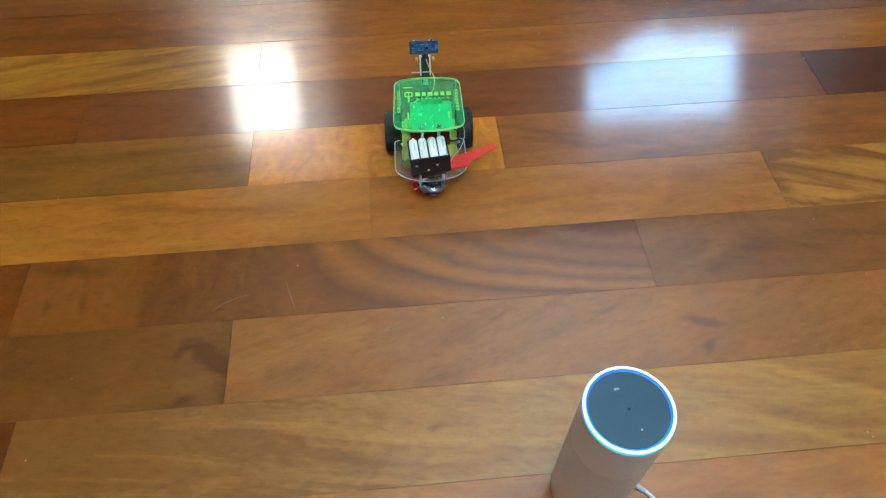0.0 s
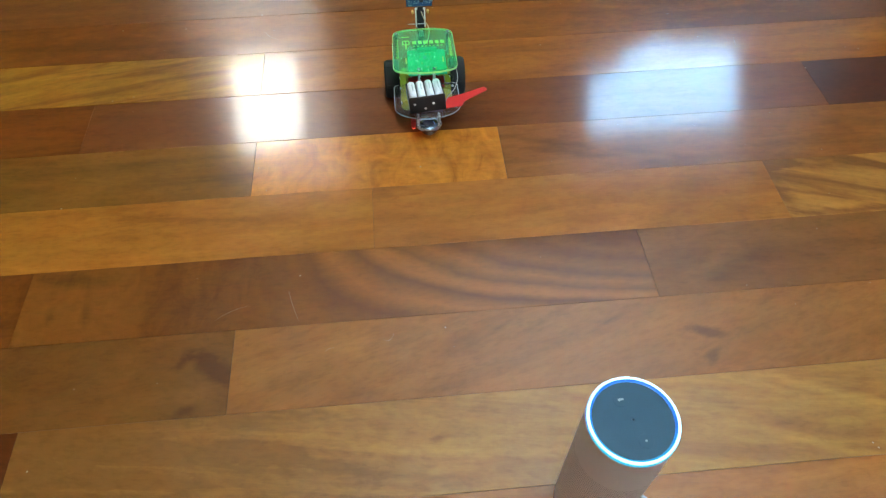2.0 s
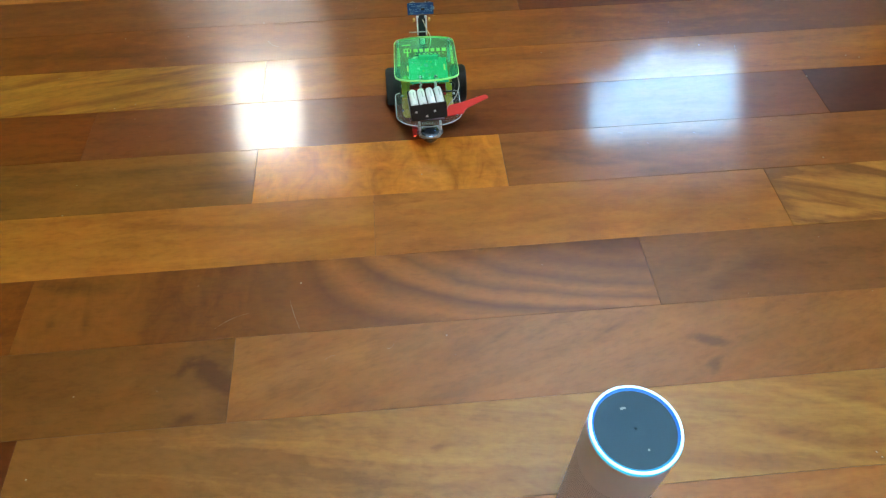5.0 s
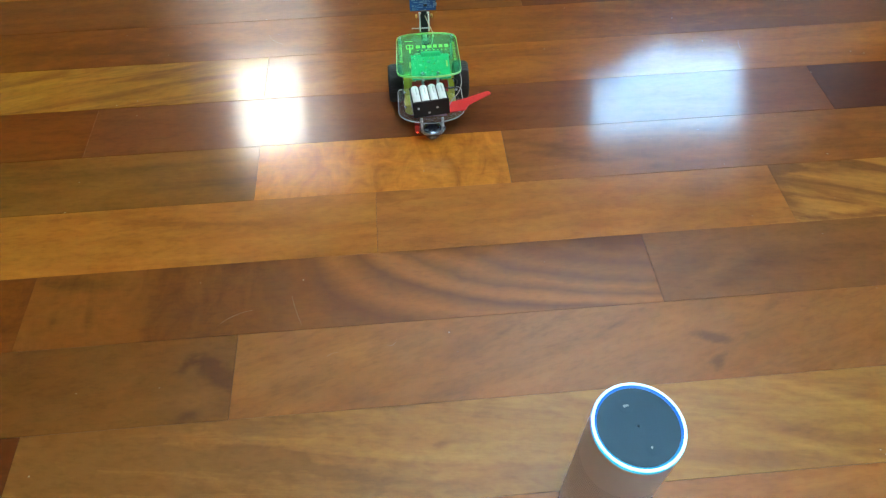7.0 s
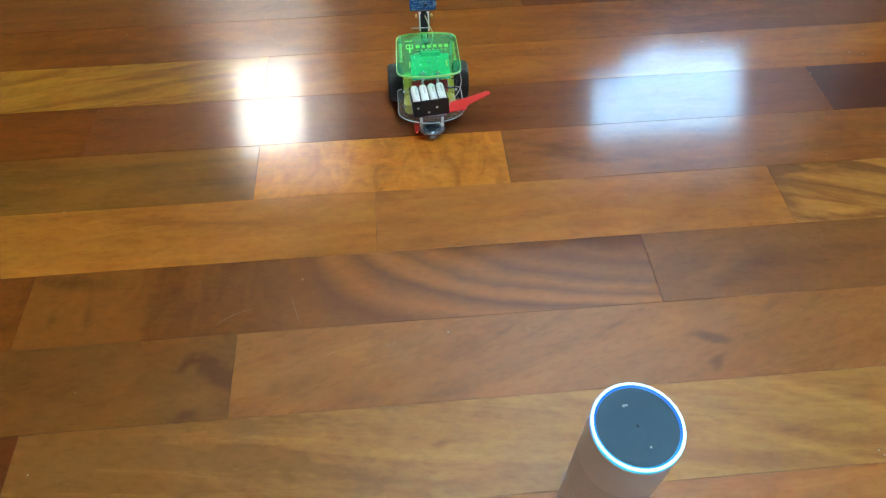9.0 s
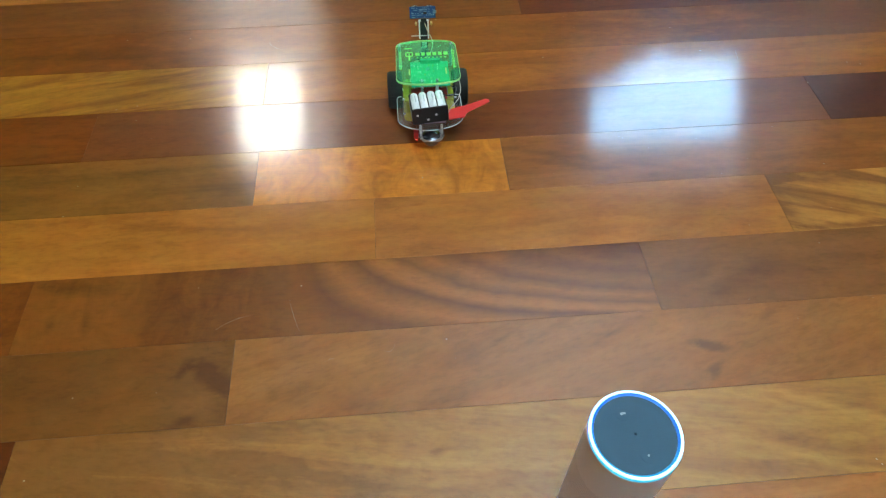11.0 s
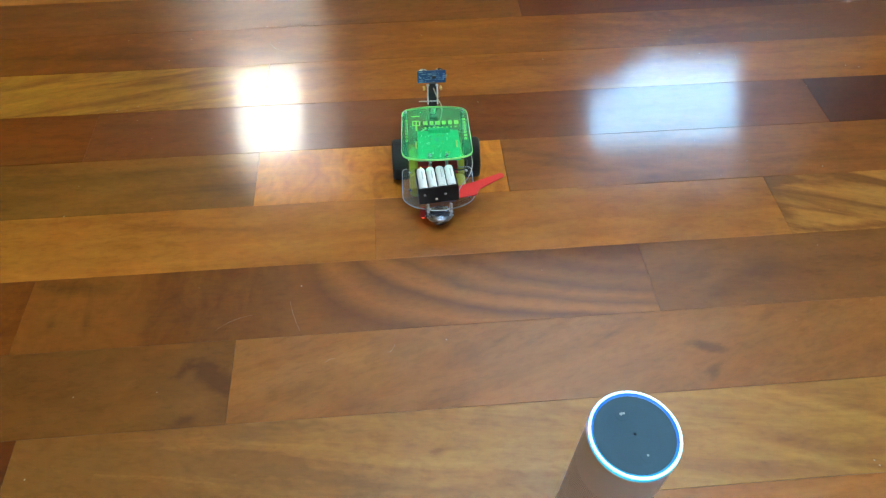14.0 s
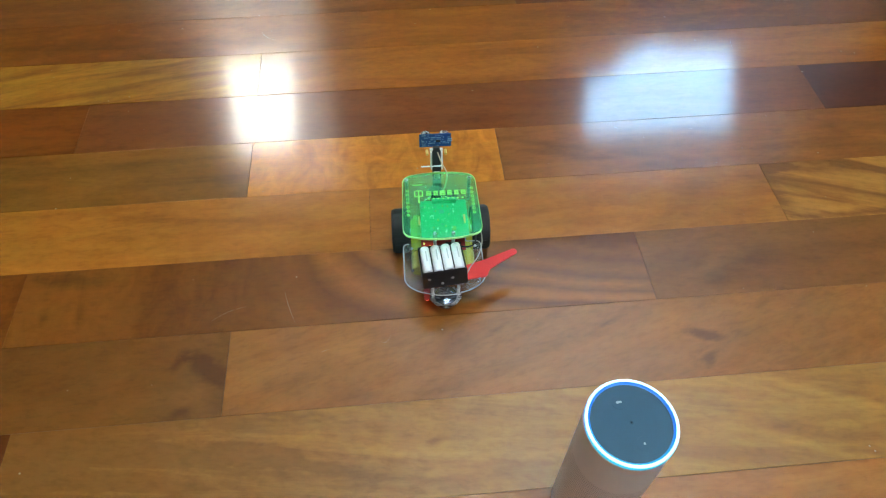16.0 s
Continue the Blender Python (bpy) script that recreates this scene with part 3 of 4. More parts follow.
def door():
    """White half-glazed door in the north wall."""
    root = tagged(new("door_1"), "closed white painted door with a glazed upper light", "door", kind="structure")
    gx0, gx1, gz0, gz1 = -0.86, -0.325, 0.35, 1.94
    y = Y1 + 0.06
    bm = bmesh.new()
    a0, a1 = DX0 + 0.035, DX1 - 0.035
    for x0, x1, z0, z1 in ((a0, gx0, 0.01, 2.04), (gx1, a1, 0.01, 2.04), (gx0, gx1, 0.01, gz0), (gx0, gx1, gz1, 2.04)):
        box(x1 - x0, 0.045, z1 - z0, pose((x0 + x1) / 2, y, (z0 + z1) / 2), bm=bm)
    part("door_leaf", bm, PAINT, root, smooth=False)
    bm = bmesh.new()
    for x in (DX0 + 0.016, DX1 - 0.016):
        box(0.031, 0.13, 2.08, pose(x, Y1 + 0.07, 1.04), 0.002, bm)
    box(DX1 - DX0 - 0.066, 0.13, 0.031, pose((DX0 + DX1) / 2, Y1 + 0.07, 2.06), 0.002, bm)
    part("door_frame", bm, PAINT, root, smooth=False)
    pane = part("pane", box(gx1 - gx0, 0.006, gz1 - gz0, pose((gx0 + gx1) / 2, y, (gz0 + gz1) / 2)), GLASS, root, smooth=False)
    pane.visible_shadow = False
    # panels cut to shape the door's glare mirrored in the floor
    bm = bmesh.new()
    pleats(bm, -0.74, -0.30, 0.30, 1.10, y - 0.04)
    pleats(bm, -0.88, -0.755, 1.10, 1.66, y - 0.04, -0.89, -0.84)
    pleats(bm, -0.455, -0.30, 1.10, 1.66, y - 0.04, -0.525, -0.30)
    pleats(bm, -0.88, -0.30, 1.66, 1.97, y - 0.04)
    # added strip that blocks a sliver of glare at the left
    edge = bmesh.new()
    pleats(edge, -0.89, -0.74, 0.30, 1.10, y - 0.04)
    part("glare_strip", edge, SHEER, root, "dense cloth strip added to block glare beside the blind", smooth=False)
    part("sheer_blind", bm, SHEER_DOOR, root, "thin white cloth blind over part of the door glass", smooth=False)
    bm = rod(0.008, 0.05, pose(-0.305, Y1 + 0.01, 1.0, 90))
    rod(0.018, 0.03, pose(-0.305, Y1 - 0.025, 1.0, 90), bm=bm)
    part("door_handle", bm, STEEL, root, "round steel knob")


def shrub(at, height, spread, seed, leaves):
    """Garden shrub outside the window: stems and many small leaves."""
    rnd = random.Random(seed)
    root = empty("shrub", "dense dark green garden shrub outside the window", "shrub", pose(*at))
    bm = bmesh.new()
    tips = []
    for i in range(9):
        a, lean = rnd.uniform(0, 6.28), rnd.uniform(0.1, 0.7)
        tip = (spread * lean * math.cos(a), 0.22 * math.sin(a), height * rnd.uniform(0.6, 0.92))
        tube([(0.02 * math.cos(a), 0.02 * math.sin(a), 0), (tip[0] * 0.4, tip[1] * 0.4, tip[2] * 0.5), tip], 0.010, 6, bm, 3)
        tips.append(tip)
    part("trunk", bm, BARK, root)
    verts, faces = [], []
    for i in range(leaves):
        a, r = rnd.uniform(0, 6.28), math.sqrt(rnd.random())
        x, y = spread * r * math.cos(a), 0.32 * r * math.sin(a)
        roof = height * (1 - 0.08 * r ** 4) + 0.015 * math.sin(9 * x + 2) + 0.02 * math.sin(23 * x)
        z = roof - abs(rnd.gauss(0, 0.22)) - 0.02
        if z < 0.1:
            continue
        s = rnd.uniform(0.02, 0.045)
        e = Euler((rnd.uniform(0, 3.1), rnd.uniform(0, 3.1), rnd.uniform(0, 3.1)))
        k = len(verts)
        for q in ((-s, 0, 0), (0, -s * 0.45, s * 0.1), (s, 0, 0), (0, s * 0.45, s * 0.1)):
            p = Vector(q)
            p.rotate(e)
            verts.append((x + p.x, y + p.y, z + p.z))
        faces.append((k, k + 1, k + 2, k + 3))
    me = bpy.data.meshes.new("crown")
    me.from_pydata(verts, [], faces)
    me.materials.append(LEAF)
    crown = new("crown", me)
    crown.parent = root


def outside():
    ground = box(14, 14, 0.1, pose(0.5, 0.3, -0.22))
    setting("ground", ground, plain("lawn", (0.06, 0.09, 0.03), 0.9, vary=0.3, scale=6), "dull green lawn round the house", "ground")

    def sheet(material, sx, sz, m, label):
        setting("backdrop", box(sx, 0.02, sz, m), material, label, "sky")

    sheet(SKY_WHITE, 1.5, 2.4, pose(-0.75, 3.4, 1.6), "bright white hazy daylight behind the door")
    sheet(SKY_BLUE, 3.2, 3.0, pose(2.0, 4.3, 2.0), "pale blue sky behind the window")
    sheet(EAST_FILL, 4.4, 1.35, pose(X1 + 0.9, 0.85, 0.52, 0, 0, 90), "glowing sheet added low outside the unseen east window")
    setting("backdrop", box(5.4, 4.4, 0.02, pose(0.8, 0.9, TOP + 0.7)), ROOF_FILL, "glowing sheet added above the unseen skylight", "sky")
    shrub((0.80, 3.3, -0.17), 2.03, 0.38, 3, 3600)
    shrub((1.19, 3.3, -0.17), 1.90, 0.11, 7, 1300)
    shrub((1.33, 3.3, -0.17), 1.76, 0.12, 8, 1300)
    shrub((1.80, 3.3, -0.17), 1.73, 1.05, 5, 11000)


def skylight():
    """Added unseen roof light: clear glass bay, opal bay graded to haze the floor."""
    x0, x1, y0, y1 = ADDED_SKYLIGHT
    root = tagged(new("added_window_2"), "white framed roof light added out of view as main light", "skylight", kind="structure")
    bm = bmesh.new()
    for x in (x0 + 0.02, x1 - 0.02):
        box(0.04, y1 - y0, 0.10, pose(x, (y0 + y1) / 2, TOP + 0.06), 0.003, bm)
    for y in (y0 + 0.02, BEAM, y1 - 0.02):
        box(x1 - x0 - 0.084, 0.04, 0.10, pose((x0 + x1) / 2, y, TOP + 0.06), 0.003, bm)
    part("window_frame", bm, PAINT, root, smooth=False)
    # covers on both sides narrow the pool of light
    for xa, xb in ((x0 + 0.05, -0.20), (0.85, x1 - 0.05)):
        part("blind", box(xb - xa, BEAM - y0 - 0.07, 0.004, pose((xa + xb) / 2, (y0 + BEAM) / 2, TOP + 0.03)), PAINT, root, "white cover added to narrow the light of the clear pane", smooth=False)
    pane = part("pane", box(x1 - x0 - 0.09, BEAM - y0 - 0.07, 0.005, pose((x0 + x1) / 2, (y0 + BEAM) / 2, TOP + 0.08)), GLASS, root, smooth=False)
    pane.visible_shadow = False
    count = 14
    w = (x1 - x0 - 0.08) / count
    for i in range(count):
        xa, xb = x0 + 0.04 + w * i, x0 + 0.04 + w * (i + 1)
        # strength peaks off-centre to shape the veil mirrored in the planks
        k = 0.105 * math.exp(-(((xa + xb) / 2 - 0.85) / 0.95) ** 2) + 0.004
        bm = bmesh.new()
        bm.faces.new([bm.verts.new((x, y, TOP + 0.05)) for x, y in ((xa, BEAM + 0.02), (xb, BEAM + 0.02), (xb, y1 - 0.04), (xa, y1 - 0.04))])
        part("haze_pane", bm, cloth("opal_glass", k), root, "added milky pane shaping the haze on the floor", smooth=False)


# ---------------------------------------------------------------- smart speaker
def speaker():
    root = empty("smart_speaker", "white cylindrical voice speaker with a glowing ring on top", "speaker", pose(0.1881, 0.2285, 0, 0, 0, 18))
    h = 0.235
    bm = lathe([(0.0, 0.0), (0.0395, 0.0), (0.0417, 0.002), (0.0423, 0.006), (0.0423, 0.05), (0.0423, 0.10), (0.0423, 0.15), (0.0423, 0.19), (0.0423, 0.215), (0.0423, h - 0.0052)], steps=96)
    part("shell", bm, SPEAKER, root)
    bm = lathe([(0.0420, h - 0.0012), (0.0413, h), (0.0400, h), (0.0392, h - 0.0006)], steps=96)
    part("light_ring", bm, RING, root, "lit pale blue light ring")
    bm = lathe([(0.0392, h - 0.0006), (0.0388, h - 0.0018), (0.0370, h - 0.0026)], steps=96)
    part("ring_lip", bm, RING_IN, root, "inner lip of the light ring, painted with its blue glow")
    bm = lathe([(0.0423, h - 0.0052), (0.0423, h - 0.0022), (0.0420, h - 0.0012)], steps=96)
    part("halo_skirt", bm, RING_HALO, root, "glowing rim imitating the halo round the light ring")
    face = h - 0.0026
    bm = lathe([(0.0370, face), (0.0015, face), (0.0015, face - 0.004), (0, face - 0.004)], steps=64)
    part("top_face", bm, TOP_RING_LIT, root, "flat dark top coloured with the ring's blue light")
    for x, y, icon in ((0.0, 0.0212, True), (0.0, -0.0212, False)):
        bm = lathe([(0.0070, face + 0.0001), (0.0069, face + 0.0003), (0, face + 0.0003)], pose(x, y, 0), 32)
        b = part("button", bm, TOP_RING_LIT, root)
        z = face + 0.0007
        if icon:
            bm = box(0.0052, 0.0018, 0.0004, pose(x, y, z, 0, 0, -14))
            box(0.0030, 0.0014, 0.0004, pose(x - 0.001, y, z + 0.0001, 0, 0, 40), bm=bm)
            part("icon", bm, ICON, b, smooth=False)
        else:
            part("icon", lathe([(0.0011, z - 0.0003), (0.0011, z), (0, z)], pose(x, y, 0), 12), ICON, b)
    return root


def cord():
    bm = tube([(0.222, 0.247, 0.012), (0.232, 0.236, 0.006), (0.250, 0.2245, 0.0030), (0.268, 0.203, 0.0026), (0.300, 0.15, 0.0026), (0.36, 0.04, 0.0026), (0.40, -0.2, 0.0026)], 0.0024, 10)
    sleeve = tube([(0.236, 0.2335, 0.0052), (0.246, 0.2270, 0.0038), (0.256, 0.2175, 0.0036)], 0.0034, 12)
    cable = part("power_cord", bm, CORD)
    part("sleeve", sleeve, ICON, cable, "grey strain relief sleeve")
    tagged(cable, "white power cord lying on the wooden floor", "cord")


# ---------------------------------------------------------------- robot
AXLE_Y, WHEEL_R = 0.125, 0.0325


def wheel_part(root, side):
    tyre_m = lathe([(0.026, -0.013), (0.030, -0.013), (0.0318, -0.0115), (0.0325, -0.008), (0.0325, 0.008), (0.0318, 0.0115), (0.030, 0.013), (0.026, 0.013), (0.026, -0.013)],
                   pose(0, 0, 0, 0, 90), 48)
    for i in range(36):
        a = 360 / 36 * i
        box(0.018, 0.0022, 0.0008, pose(0, 0, 0, a) @ pose(0, 0, 0.0326), bm=tyre_m)
    w = part("wheel", tyre_m, RUBBER, root, "black ribbed rubber tyre on a yellow rim", pose(side * 0.058, AXLE_Y, WHEEL_R))
    bm = lathe([(0.0262, -0.011), (0.0262, 0.011), (0.022, 0.011), (0.022, -0.011), (0.0262, -0.011)], pose(0, 0, 0, 0, 90), 40)
    rod(0.007, 0.022, pose(0, 0, 0, 0, 90), bm=bm)
    for i in range(5):
        box(0.006, 0.004, 0.018, pose(0, 0, 0, 72 * i) @ pose(0, 0, 0.0145), bm=bm)
    part("rim", bm, RIM, w, "yellow plastic spoked rim")
    return w


def robot():
    root = empty("robot_car", "small two-wheeled hobby robot with a green acrylic top plate", "robot")
    # top plate
    zt = 0.0940
    outline = rounded([(-0.0535, 0.120, 0), (-0.0545, 0.0640, 0.012), (-0.030, 0.0570, 0.02), (0, 0.0545, 0.03), (0.030, 0.0570, 0.02), (0.0545, 0.0640, 0.012),
                       (0.0535, 0.120, 0), (0.0525, 0.1710, 0.014), (0.028, 0.1775, 0.02), (0, 0.1790, 0.03), (-0.028, 0.1775, 0.02), (-0.0525, 0.1710, 0.014)])
    plate = part("top_plate", slab(outline, zt, zt + 0.003), GREEN, root, "see-through fluorescent green acrylic plate", smooth=False)
    plate.visible_shadow = False
    rim = bmesh.new()
    n = len(outline)
    c = Vector((0, 0.118))
    loops = []
    for k, z in ((1.004, zt - 0.0001), (1.004, zt + 0.0031), (0.989, zt + 0.0033), (0.989, zt - 0.0003)):
        loops.append([rim.verts.new(((x - c.x) * k + c.x, (y - c.y) * k + c.y, z)) for x, y in outline])
    for a, b in zip(loops, loops[1:] + loops[:1]):
        for i in range(n):
            rim.faces.new((a[i], a[(i + 1) % n], b[(i + 1) % n], b[i]))
    bmesh.ops.recalc_face_normals(rim, faces=rim.faces)
    part("edge", rim, GREEN_EDGE, plate, "bright lime edge of the plate", smooth=False)
    ze = zt + 0.0034
    # maker's mark as plain bars
    bm = bmesh.new()
    for i, w in enumerate((0.0074, 0.0062, 0.0078, 0.0066, 0.0064, 0.0072)):
        x = -0.0155 + i * 0.0098
        for dy in (-0.0031, 0.0, 0.0031):
            box(w, 0.0022, 0.0005, pose(x, 0.1375 + dy, ze), bm=bm)
        box(0.0018, 0.0084, 0.0006, pose(x - w / 2 + 0.0009, 0.1375, ze + 0.0001), bm=bm)
    for i in range(8):
        box(0.0028, 0.0022, 0.0004, pose(-0.016 + i * 0.0068, 0.1270, ze), bm=bm)
    box(0.014, 0.0016, 0.0004, pose(-0.031, 0.1545, ze), bm=bm)
    part("mark", bm, ETCH, plate, "lime maker's mark in bars", smooth=False)
    bm = bmesh.new()
    for dx in (-0.0055, 0, 0.0055):
        box(0.0018, 0.010, 0.0005, pose(-0.030 + dx, 0.138, ze), bm=bm)
    box(0.012, 0.0018, 0.0005, pose(-0.030, 0.1325, ze + 0.0003), bm=bm)
    box(0.009, 0.0018, 0.0005, pose(-0.030, 0.1428, ze + 0.0003), bm=bm)
    box(0.003, 0.014, 0.0005, pose(-0.030, 0.1265, ze + 0.0006), bm=bm)
    part("emblem", bm, ETCH, plate, "lime emblem in plain bars", smooth=False)
    for sx in (-1, 1):
        for i in range(7):
            y = 0.144 - 0.0075 * i
            bm = lathe([(0.0024, 0), (0.0024, 0.0005), (0.0013, 0.0005), (0.0013, 0), (0.0024, 0)], pose(sx * 0.0458, y, ze - 0.0003), 14)
            part("vent_hole", bm, ETCH, plate)
        bm = slab(rounded([(-0.0013, -0.008, 0.001), (0.0013, -0.008, 0.001), (0.0013, 0.008, 0.001), (-0.0013, 0.008, 0.001)], 3), 0, 0.0004, pose(sx * 0.0312 - 0.0003, 0.088, ze - 0.0003))
        part("slot", bm, GOLD, plate, smooth=False)
    for x, y in ((-0.0465, 0.166), (0.0445, 0.1655), (-0.0114, 0.065), (0.0138, 0.0645)):
        bm = lathe([(0, 0.0022), (0.0018, 0.0018), (0.0028, 0.0004), (0.0028, 0)], pose(x, y, zt + 0.003), 16)
        part("screw", bm, STEEL, plate, "small steel screw head")
        part("standoff", rod(0.0026, zt - 0.050, pose(x, y, (zt + 0.050) / 2), 6), STEEL, root, "steel hexagonal standoff")
    # clear base plate
    zb = 0.0450
    base = rounded([(-0.0555, 0.020, 0.012), (-0.040, 0.006, 0.02), (0, -0.006, 0.05), (0.040, 0.006, 0.02), (0.0555, 0.020, 0.012), (0.0550, 0.088, 0.008), (0.034, 0.088, 0.004),
                    (0.034, 0.162, 0.004), (0.050, 0.168, 0.008), (0.030, 0.200, 0.012), (-0.030, 0.200, 0.012), (-0.050, 0.168, 0.008), (-0.034, 0.162, 0.004), (-0.034, 0.088, 0.004), (-0.0555, 0.088, 0.008)])
    low = part("base_plate", slab(base, zb, zb + 0.003), CLEAR, root, "clear acrylic base plate", smooth=False)
    low.visible_shadow = False
    bm = bmesh.new()
    tube([(x, y, zb + 0.0015) for x, y in base[-7:] + base[:50]], 0.0008, 6, bm, 1)
    part("edge", bm, CLEAR_EDGE, low, "pale cut edge of the clear plate")
    for x, y in ((-0.044, 0.040), (0.047, 0.022), (-0.044, 0.078), (0.046, 0.078)):
        part("screw", lathe([(0, 0.002), (0.0017, 0.0016), (0.0026, 0.0003), (0.0026, 0)], pose(x, y, zb + 0.003), 14), STEEL, low)
    # motors
    for sx in (-1, 1):
        bm = box(0.019, 0.062, 0.021, pose(sx * 0.0345, 0.108, 0.0325), 0.002)
        rod(0.0105, 0.030, pose(sx * 0.0345, 0.064, 0.0325, 90), 20, bm=bm)
        box(0.010, 0.016, 0.005, pose(sx * 0.0345, 0.144, 0.0325), 0.001, bm)
        part("motor", bm, RIM, root, "yellow plastic gear motor")
        part("axle", rod(0.0028, 0.022, pose(sx * 0.050, AXLE_Y, WHEEL_R, 0, 90), 12), WHITE, root)
        part("motor_bracket", box(0.002, 0.030, 0.034, pose(sx * 0.0235, 0.112, 0.031), 0.0005), CLEAR_EDGE, root, smooth=False)
    # circuit boards
    pcb = part("circuit_board", box(0.066, 0.068, 0.0016, pose(0.004, 0.1040, 0.0800), 0.0003), BOARD, root, "green circuit board with pale parts", smooth=False)
    rnd = random.Random(4)
    part("pin_header", box(0.034, 0.005, 0.008, pose(0.006, 0.1340, 0.0845), 0.0004), BOARD, pcb, smooth=False)
    for i in range(46):
        s = rnd.uniform(0.0010, 0.0026)
        part("component", box(s, s * rnd.uniform(0.6, 1.4), 0.002, pose(rnd.uniform(-0.026, 0.020), rnd.uniform(0.074, 0.130), 0.0818), 0.0002), rnd.choice((PALE, WHITE, WHITE, GOLD)), pcb, smooth=False)
    for x, y, s in ((0.001, 0.116, 0.006), (0.0165, 0.0845, 0.0062)):
        part("chip", box(s, s, 0.0018, pose(x, y, 0.0818), 0.0002), PALE if y > 0.1 else GOLD, pcb, smooth=False)
    for x, y in ((-0.005, 0.160), (0.016, 0.148)):
        part("hub", lathe([(0, 0.006), (0.010, 0.006), (0.0115, 0.004), (0.0115, 0)], pose(x, y, 0.072), 24), BLACK, root, "round black hub under the plate")
    drv = part("driver_board", box(0.062, 0.030, 0.0016, pose(0.001, 0.080, 0.0565), 0.0003), REDDARK, root, "red driver board", smooth=False)
    part("terminal", box(0.016, 0.009, 0.009, pose(-0.016, 0.070, 0.0617), 0.0006), RED, drv, "red screw terminal", smooth=False)
    part("terminal", box(0.022, 0.008, 0.008, pose(0.014, 0.070, 0.0612), 0.0006), BLACK, drv, smooth=False)
    part("indicator_light", lathe([(0, 0.003), (0.0012, 0.0024), (0.0015, 0)], pose(-0.018, 0.0655, 0.066), 12), LED_AMBER, drv, "lit amber indicator")
    part("indicator_light", lathe([(0, 0.0022), (0.0010, 0.0016), (0.0012, 0)], pose(-0.026, 0.078, 0.0575), 12), LED_AMBER, drv, "lit amber indicator")
    # red block imitates the red light spread beside the castor
    part("red_glow_block", box(0.008, 0.010, 0.016, pose(-0.0260, 0.016, 0.0230), 0.001), REDDARK, root, "small red block standing in for red light under the plate", smooth=False)
    part("indicator_light", lathe([(0, 0.0030), (0.0020, 0.0022), (0.0026, 0)], pose(-0.0260, 0.014, 0.0150, 180), 12), LED_RED, root, "lit red indicator under the plate")
    # battery pack, double sided, leaning a little
    pack_at = pose(-0.003, 0.0360, 0.0660, -9, -2.5, 4.5)
    bm = box(0.0605, 0.054, 0.018, pose(0, 0, -0.004), 0.0012)
    box(0.0605, 0.0030, 0.029, pose(0, -0.0262, -0.0015), 0.0010, bm)
    box(0.0605, 0.0030, 0.024, pose(0, 0.0262, -0.001), 0.0010, bm)
    for sx in (-1, 1):
        box(0.0020, 0.050, 0.021, pose(sx * 0.0294, 0, -0.0025), 0.0008, bm)
    pack = part("battery_holder", bm, BLACK, root, "black plastic holder with four white cells on top", pack_at)
    for i in range(4):
        x = -0.0216 + i * 0.0144
        bm = lathe([(0, -0.0240), (0.0058, -0.0240), (0.0065, -0.0232), (0.0065, 0.0228), (0.0057, 0.0240), (0.0026, 0.0240), (0.0026, 0.0246), (0, 0.0246)], pose(x, 0, 0.0083, 90), 28)
        part("battery", bm, WHITE, pack, "white AA battery cell")
    for i in range(3):
        part("rib", box(0.0012, 0.048, 0.006, pose(-0.0144 + i * 0.0144, 0, 0.0075), 0.0003), BLACK, pack, smooth=False)
    for i in range(4):
        x = -0.0216 + i * 0.0144
        part("print", box(0.0016, 0.020, 0.0003, pose(x + 0.0012, 0.004, 0.0148)), CELL_PRINT, pack, "faint grey print on a cell", smooth=False)
    for x, z in ((-0.021, 0.001), (0.010, -0.001), (-0.004, -0.009)):
        part("rivet", lathe([(0, 0.0008), (0.0016, 0.0006), (0.0022, 0)], pose(x, -0.0277, z, 90), 12), STEEL, pack)
    part("foam_pad", box(0.052, 0.044, 0.006, pose(-0.001, 0.034, 0.0512), 0.0006), plain("lilac_pad", (0.42, 0.32, 0.45), 0.8), root, "lilac double-sided foam pad", smooth=False)
    # red strip
    strip = rounded([(0.026, 0.018, 0.002), (0.058, 0.0225, 0.004), (0.0625, 0.0345, 0.006), (0.1060, 0.0610, 0.005), (0.1010, 0.0690, 0.005), (0.0560, 0.0505, 0.01), (0.026, 0.042, 0.002)])
    bm = slab(strip, 0, 0.0022, pose(0, 0, 0.0482, 0, 0, 0), 0.0004)
    part("pull_tab", bm, RED, root, "flat red plastic tab under the battery pack", smooth=False)
    # castor
    bm = slab(rounded([(-0.0225, 0.008, 0.003), (-0.013, -0.003, 0.004), (0.013, -0.003, 0.004), (0.0225, 0.008, 0.003), (0.0225, 0.018, 0.003), (0.0130, 0.027, 0.004), (-0.0130, 0.027, 0.004), (-0.0225, 0.018, 0.003)]), 0.0205, 0.0225)
    flange = part("castor_flange", bm, STEEL, root, "shiny steel castor flange", smooth=False)
    bm = lathe([(0, 0.0005), (0.0050, 0.0010), (0.0090, 0.0035), (0.0118, 0.0065), (0.0140, 0.0095), (0.0156, 0.0140), (0.0156, 0.0225), (0.0140, 0.0240), (0, 0.0262)], pose(0, 0.013, 0), 36)
    part("castor_ball", bm, DOME, flange, "dark steel ball castor touching the floor")
    for sx in (-1, 1):
        part("post", rod(0.0022, 0.0205, pose(sx * 0.0178, 0.012, 0.0347), 12), WHITE, flange, "pale plastic post")
        part("nut", rod(0.0032, 0.0024, pose(sx * 0.0178, 0.012, 0.0258), 6), STEEL, flange)
